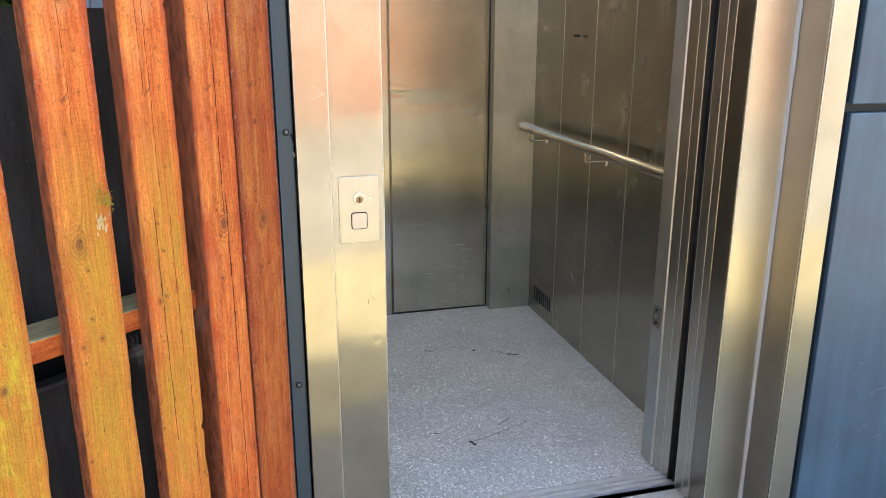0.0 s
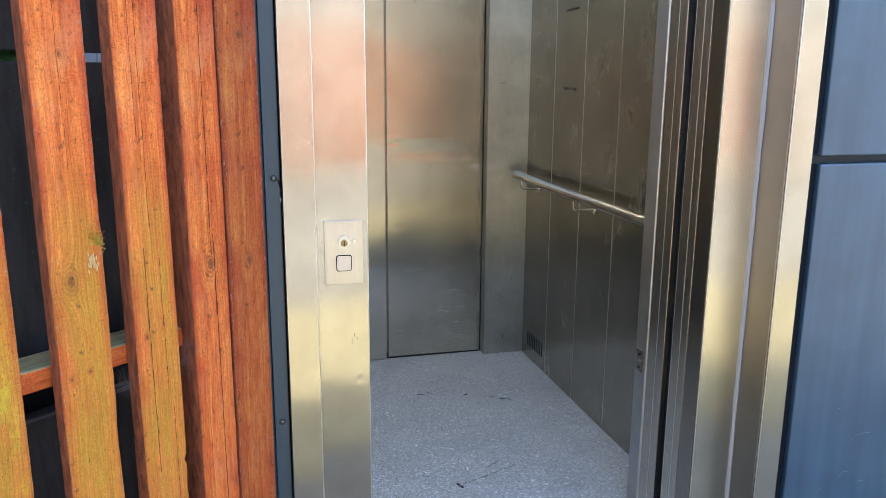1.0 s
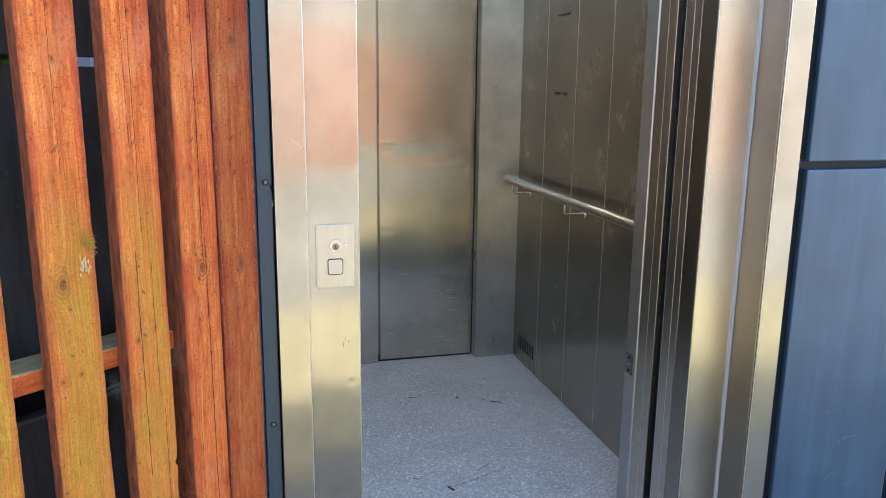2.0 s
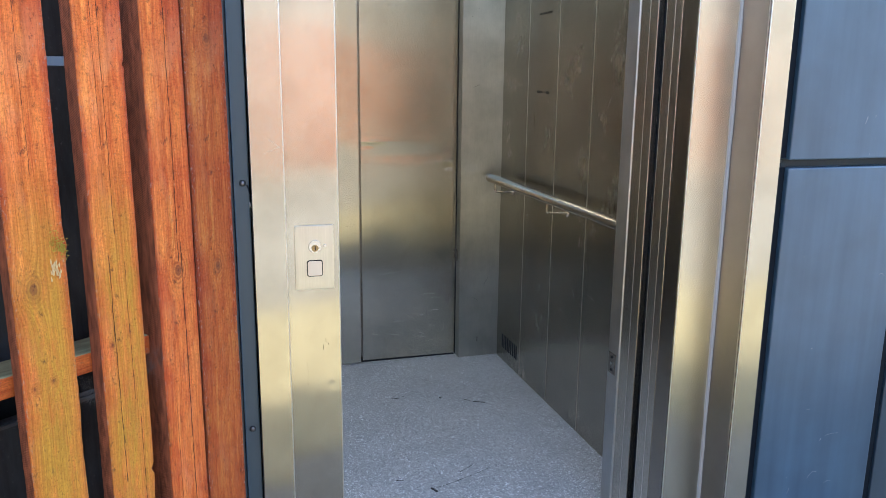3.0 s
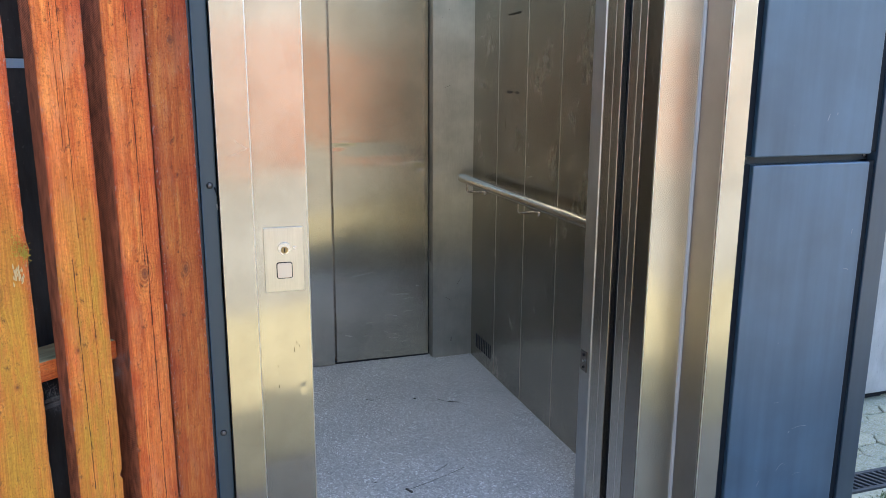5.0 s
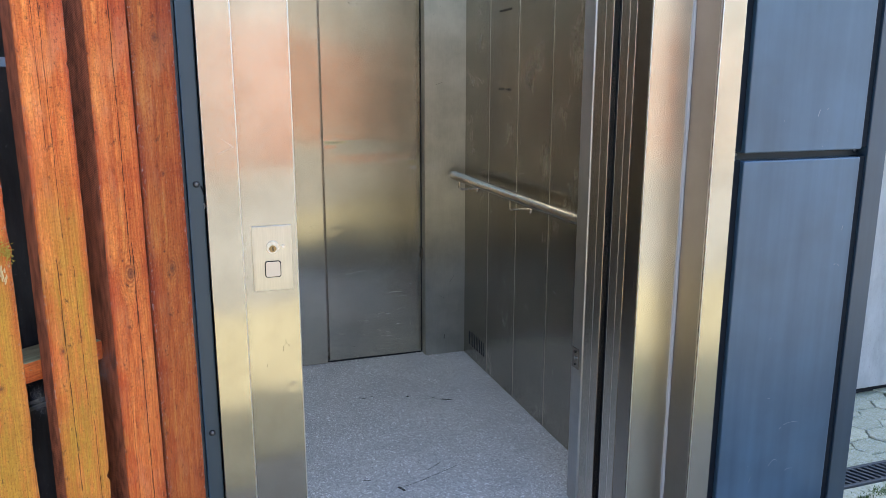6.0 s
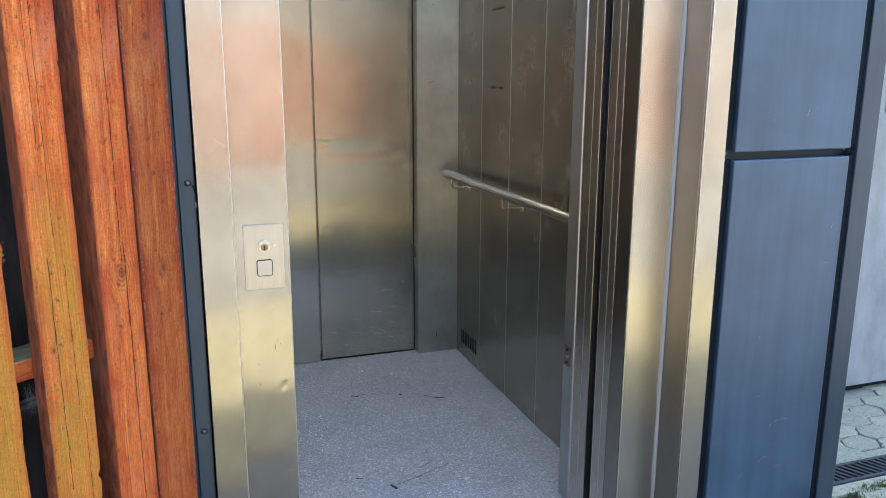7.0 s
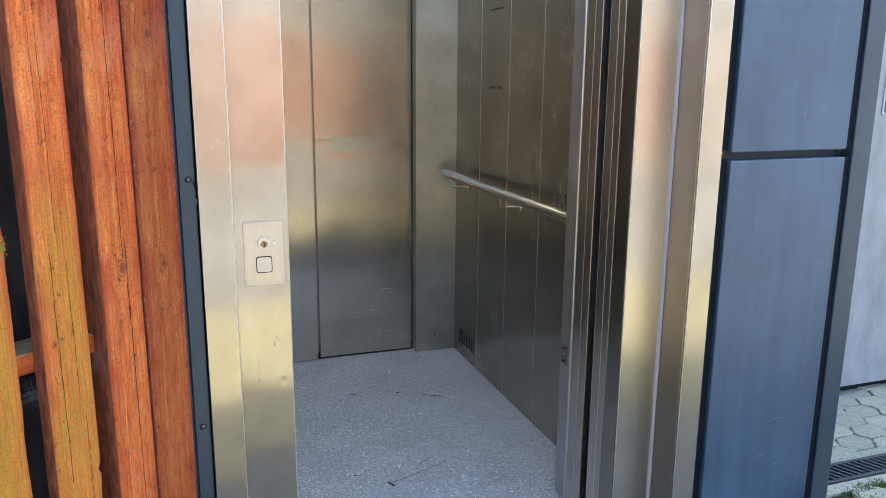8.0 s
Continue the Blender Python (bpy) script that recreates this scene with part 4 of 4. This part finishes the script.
for x0, y0, x1, y1, w in ((0.709, 2.919, 0.735, 2.905, 0.0022), (0.755, 2.93, 0.77, 2.91, 0.0012), (0.905, 2.87, 0.912, 2.866, 0.004), (1.03, 2.80, 1.075, 2.775, 0.003),
                          (1.00, 2.83, 1.02, 2.81, 0.0015), (0.676, 2.168, 0.690, 2.135, 0.0045), (0.575, 2.245, 0.600, 2.237, 0.0016), (0.80, 2.245, 0.86, 2.285, 0.0010)):
    pts = [(x0 + (x1 - x0) * k / 6 + 0.003 * noise.noise(Vector((x0 * 90, k * 0.7, 1.0))), y0 + (y1 - y0) * k / 6 + 0.004 * noise.noise(Vector((k * 0.9, y0 * 50, 2.0))), 0.0002 - w * 0.35) for k in range(7)]
    stroke(pts, [w * 1.35 * (0.75 + 0.2 * math.sin(k * 1.9)) for k in range(7)], M_SCUFF, car_floor, "scuff", "dark scuff mark")
pts = [(0.683 + 0.225 * k / 16, 2.162 + 0.085 * (k / 16) ** 1.2 + 0.003 * noise.noise(Vector((k * 0.5, 4.0, 2.0))), -0.0004) for k in range(17)]
stroke(pts, [0.0011 + 0.0006 * noise.noise(Vector((k * 0.8, 9.0, 1.0))) for k in range(17)], M_SCUFF, car_floor, "scuff", "long thin dark scratch")

for host, x, z, dx, dz, bow, r in ((lower, 1.640, 0.205, 0.030, 0.014, 0.010, 0.0007), (lower, 1.575, 0.165, 0.006, 0.016, 0.0, 0.0008), (lower, 1.566, 0.215, 0.003, 0.001, 0.0, 0.0009),
                                   (lower, 1.668, 0.318, 0.004, 0.006, 0.0, 0.0014), (lower, 1.680, 0.330, 0.05, 0.004, 0.003, 0.0005), (lower, 1.60, 0.60, 0.004, 0.002, 0.0, 0.0009),
                                   (lower, 1.80, 0.80, 0.02, -0.004, 0.004, 0.0005), (lower, 1.815, 0.90, 0.003, 0.014, 0.0, 0.0008), (lower, 1.70, 0.18, 0.03, 0.004, 0.004, 0.0004),
                                   (lower, 1.61, 0.42, 0.012, 0.0, 0.0, 0.0005), (upper, 1.690, 1.215, 0.006, 0.018, 0.0, 0.0012), (upper, 1.720, 1.232, 0.002, 0.005, 0.0, 0.0009),
                                   (upper, 1.715, 1.133, 0.001, 0.004, 0.0, 0.0008), (upper, 1.58, 1.205, 0.001, 0.002, 0.0, 0.0008)):
    pts = [(x + dx * k / 8, PANEL - 0.0001 + r * 0.6, z + dz * k / 8 + bow * math.sin(math.pi * k / 8)) for k in range(9)]
    stroke(pts, r, M_PALE_SCUFF, host, "scratch", "pale scratch")
for x, z, dx, dz in ((0.150, 1.20, 0.022, -0.016), (0.172, 1.184, -0.03, -0.012), (0.225, 1.115, 0.022, 0.006)):
    y = FRONT if x < 0.18 else FACE
    stroke([(x + dx * k / 6, y - 0.0001 + 0.0003, z + dz * k / 6) for k in range(7)], 0.00032, M_PLATE, sur, "scratch", "fine scratch")

for x, z, dz in ((0.2683, 0.742, -0.010), (0.2625, 0.728, -0.012), (0.2745, 0.732, -0.006), (0.2255, 0.640, -0.006), (0.2270, 0.668, -0.003), (0.2665, 0.601, -0.002), (0.2245, 0.690, -0.008)):
    stroke([(x + 0.0004 * math.sin(k * 2.1), FACE - 0.0001, z + dz * k / 5) for k in range(6)], 0.0006, M_GRIME, sur, "drip", "small brown drip mark")

# cobwebs in the fence gaps
web = thing("cobweb", "loose grey cobweb threads hanging in the fence gap", "cobweb", FENCE)
rng = random.Random(5)
for cx, cz, span, count in ((-0.150, 0.812, 0.026, 60), (-0.272, 0.794, 0.015, 46)):
    bm = bmesh.new()
    for _ in range(count):
        x, z, y = cx + rng.uniform(-span, span) * 0.5, cz + rng.uniform(-span, span), rng.uniform(0.0, 0.03)
        a, turn = rng.uniform(0, 6.28), rng.uniform(-0.5, 0.5)
        pts = []
        for k in range(9):
            pts.append((x, y, z))
            a += turn + rng.uniform(-0.7, 0.7)
            x, z, y = x + 0.0026 * math.cos(a), z + 0.0034 * math.sin(a), y + rng.uniform(-0.002, 0.002)
        tube_bm(pts, 0.00010, 3, bm)
    part("threads", bm, M_WEB, web)

# leaves beyond the slit
hedge = thing("hedge", "green leafy hedge behind the black boards", "hedge", FENCE)
bm = bmesh.new()
for i in range(620):
    c = Vector((rng.uniform(-0.75, -0.03), rng.uniform(0.50, 0.62), rng.uniform(0.9, 1.75)))
    if i > 400:
        c = Vector((rng.uniform(-0.30, -0.03), rng.uniform(0.50, 0.62), rng.uniform(1.26, 1.44)))
    m = Matrix.Translation(c) @ Euler((rng.uniform(0, 3), rng.uniform(0, 3), rng.uniform(0, 6))).to_matrix().to_4x4()
    ring = [bm.verts.new(m @ Vector((0.018 * math.sin(t) * (1 - 0.3 * math.cos(t)), 0.032 * math.cos(t), 0.004 * math.cos(2 * t)))) for t in (k * math.pi / 4 for k in range(8))]
    bm.faces.new(ring)
part("foliage", bm, M_LEAF, hedge)
part("stem", cyl_bm((-0.4, 0.55, -0.04), (-0.38, 0.55, 1.5), 0.02, 0.008, 10), M_SAWN, hedge)

# ---- paving beside the tower ----
pave = thing("pavement", "worn grey hexagonal concrete pavers with mossy joints", "paving", kind="structure")
solid("joint_bed", box_bm(1.96, 4.2, 1.05, 2.9, -0.044, -0.016), M_SOIL, "dark mossy soil in the paver joints", "soil", kind="structure")


def paver_mesh(seed):
    r = random.Random(seed)
    hw, hh, cut = 0.0765, 0.0505, 0.030
    base = [(-hw, 0), (-hw + cut, hh), (hw - cut, hh), (hw, 0), (hw - cut, -hh), (-hw + cut, -hh)]
    out = []
    for i, (x, y) in enumerate(base):
        nx, ny = base[(i + 1) % 6]
        for k in range(3):
            out.append((x + (nx - x) * k / 3 + r.uniform(-0.0045, 0.0045), y + (ny - y) * k / 3 + r.uniform(-0.0045, 0.0045)))
    bm = bmesh.new()
    lo = [bm.verts.new((x * 0.985, y * 0.98, -0.03)) for x, y in out]
    mid = [bm.verts.new((x * 0.985, y * 0.98, -0.004)) for x, y in out]
    hi = [bm.verts.new((x * 0.945, y * 0.92, 0.0)) for x, y in out]
    n = len(out)
    for a, b in ((lo, mid), (mid, hi)):
        for i in range(n):
            bm.faces.new((a[i], a[(i + 1) % n], b[(i + 1) % n], b[i]))
    bm.faces.new(hi)
    return mesh_of("paver", bm, M_PAVER)


pavers = [paver_mesh(k) for k in range(6)]
for j in range(-6, 10):
    for i in range(17):
        x, y = 2.03 + i * 0.125, 1.86 + j * 0.104 + (0.052 if i % 2 else 0.0)
        if 1.645 < y < 1.855 or y > 2.75 or y < 1.1:
            continue
        ob = new("paver", pavers[rng.randrange(6)])
        ob.matrix_basis = pose(x, y, -0.004 + rng.uniform(-0.003, 0.003), rng.uniform(-0.8, 0.8), rng.uniform(-0.8, 0.8), rng.uniform(-1.5, 1.5) + (180 if rng.random() < 0.5 else 0))
        ob.parent = pave
for y0, y1 in ((1.648, 1.698), (1.804, 1.852)):
    part("edging", box_bm(1.96, 4.0, y0, y1, -0.03, -0.004, 0.003, 1), M_PAVER, pave)

weeds = thing("weed_tufts", "small green weeds and moss in the paver joints", "weeds", kind="stuff")
bm = bmesh.new()
for cx, cy, count, reach in ((2.20, 1.645, 420, 0.06), (2.07, 1.60, 120, 0.03), (2.32, 1.62, 160, 0.04), (2.45, 1.64, 160, 0.05), (2.14, 1.575, 120, 0.05)):
    for _ in range(count):
        x, y = cx + rng.gauss(0, reach), cy + rng.gauss(0, 0.012)
        a, h = rng.uniform(0, 6.28), rng.uniform(-0.002, 0.007)
        dx, dy = 0.0035 * math.cos(a), 0.0035 * math.sin(a)
        tip = Vector((x + rng.uniform(-0.012, 0.012), y + rng.uniform(-0.012, 0.012), h))
        bm.faces.new([bm.verts.new(v) for v in ((x - dx, y - dy, -0.012), (x + dx, y + dy, -0.012), tip)])
part("blades", bm, M_MOSS, weeds)

# moss and torn fibres on the slat edges
tuft = thing("moss_tuft", "yellow-green moss clinging to a slat edge", "moss", FENCE)
for cx, cz, count, reach in ((-0.302, 1.052, 260, 0.007), (-0.312, 1.062, 220, 0.010)):
    bm = bmesh.new()
    for _ in range(count):
        x, z = cx + rng.gauss(0, reach * 0.55), cz + rng.gauss(0, reach)
        tip = Vector((x + rng.uniform(-0.002, 0.002), -rng.uniform(0.0005, 0.0025), z + rng.uniform(-0.002, 0.002)))
        a = rng.uniform(0, 6.28)
        dx, dz = 0.0011 * math.cos(a), 0.0011 * math.sin(a)
        bm.faces.new([bm.verts.new(v) for v in ((x - dx, 0.0004, z - dz), (x + dx, 0.0004, z + dz), tip)])
    part("sprigs", bm, M_MOSS_BRIGHT, tuft)

# fine scratches on the rear door and the return beside it
for host, y, x, z, dx, dz, r in ((rear, BACK_DOOR, 0.82, 1.62, 0.006, 0.004, 0.0012), (rear, BACK_DOOR, 0.93, 1.28, 0.05, 0.01, 0.0005), (rear, BACK_DOOR, 0.76, 0.42, 0.09, 0.012, 0.0005),
                                 (rear, BACK_DOOR, 0.98, 0.30, -0.06, 0.03, 0.0005), (rear, BACK_DOOR, 1.06, 0.12, 0.012, 0.05, 0.0006), (rear, BACK_DOOR, 0.88, 0.22, 0.03, -0.02, 0.0005)):
    stroke([(x + dx * k / 6, y - 0.0012, z + dz * k / 6) for k in range(7)], r * 0.45, M_PLATE, host, "scratch", "fine pale scratch")
ret = bpy.data.objects["wall_car_back"]
for x, z, dx, dz, r in ((1.22, 0.075, 0.001, 0.022, 0.0018), (1.18, 1.28, 0.03, 0.012, 0.0006), (1.20, 1.62, 0.004, 0.0, 0.0012), (1.17, 1.585, 0.003, 0.002, 0.0010), (1.25, 0.36, 0.02, 0.03, 0.0005), (1.19, 0.30, 0.03, -0.02, 0.0005)):
    stroke([(x + dx * k / 6, CAR_B - 0.0001, z + dz * k / 6) for k in range(7)], r, M_SCUFF, ret, "scuff", "dark scuff mark")
rw_marks = random.Random(11)
for _ in range(14):
    y, z = rw_marks.uniform(2.2, 3.2), rw_marks.uniform(0.25, 1.5)
    dy, dz = rw_marks.uniform(-0.05, 0.05), rw_marks.uniform(-0.03, 0.03)
    stroke([(CAR_R - 0.0001, y + dy * k / 5, z + dz * k / 5 + 0.004 * math.sin(k)) for k in range(6)], 0.00025, M_PLATE, rw, "scratch", "fine pale scratch")

wear = random.Random(23)
for _ in range(16):
    x, z = wear.uniform(0.69, 1.09), abs(wear.gauss(0.0, 0.16)) + 0.03
    dx, dz = wear.uniform(0.01, 0.06), wear.uniform(-0.006, 0.006)
    stroke([(x + dx * k / 5, BACK_DOOR - 0.0014, z + dz * k / 5 + 0.002 * math.sin(k)) for k in range(6)], wear.uniform(0.0003, 0.0008), M_PLATE, rear, "scuff", "pale smeared scuff")
for x, z, w in ((0.80, 1.628, 0.0022), (0.835, 1.626, 0.0016), (0.60, 0.66, 0.002), (0.995, 0.71, 0.0015)):
    stroke([(x, (BACK_DOOR if x > 0.66 else BACK_DOOR - 0.022) - 0.001, z), (x + 0.006, (BACK_DOOR if x > 0.66 else BACK_DOOR - 0.022) - 0.001, z + 0.001)], w, M_SCUFF, rear, "scuff", "dark scuff mark")
for y, z, dy, dz, r in ((2.945, 1.19, -0.016, -0.09, 0.0022), (2.93, 1.235, -0.004, -0.03, 0.0012), (2.30, 1.02, 0.02, 0.0, 0.001), (2.55, 0.31, 0.04, 0.006, 0.0009)):
    stroke([(CAR_R + r * 0.7, y + dy * k / 6, z + dz * k / 6) for k in range(7)], [r * (0.5 + 0.5 * math.sin(math.pi * (k + 0.5) / 7)) for k in range(7)], M_GRIME, rw, "smear", "dull brown smear")

notice = thing("notice_plate", "blue-grey plate with a white border on the white wall", "sign")
part("border", rounded_bm(2.722, 3.02, 1.174, 1.50, 2.2655, 2.2695, 0.012), M_WHITE_PLASTIC, notice, "white border")
part("face", rounded_bm(2.732, 3.01, 1.184, 1.49, 2.2640, 2.2660, 0.008), M_TRIM_LIGHT, notice, "blue-grey face")

splinters = thing("torn_splinters", "pale torn wood fibres on a slat", "splinters", FENCE)
bm = bmesh.new()
for _ in range(26):
    x, z = -0.318 + rng.gauss(0, 0.004), 1.018 + rng.gauss(0, 0.008)
    a = rng.uniform(-0.6, 0.6)
    tube_bm([(x, -0.0005, z), (x + 0.002 * math.sin(a), -rng.uniform(0.001, 0.003), z + 0.004), (x + 0.005 * math.sin(a), -rng.uniform(0.0005, 0.004), z + 0.008)], [0.0010, 0.0012, 0.0003], 4, bm)
part("fibres", bm, M_SPLINTER, splinters)
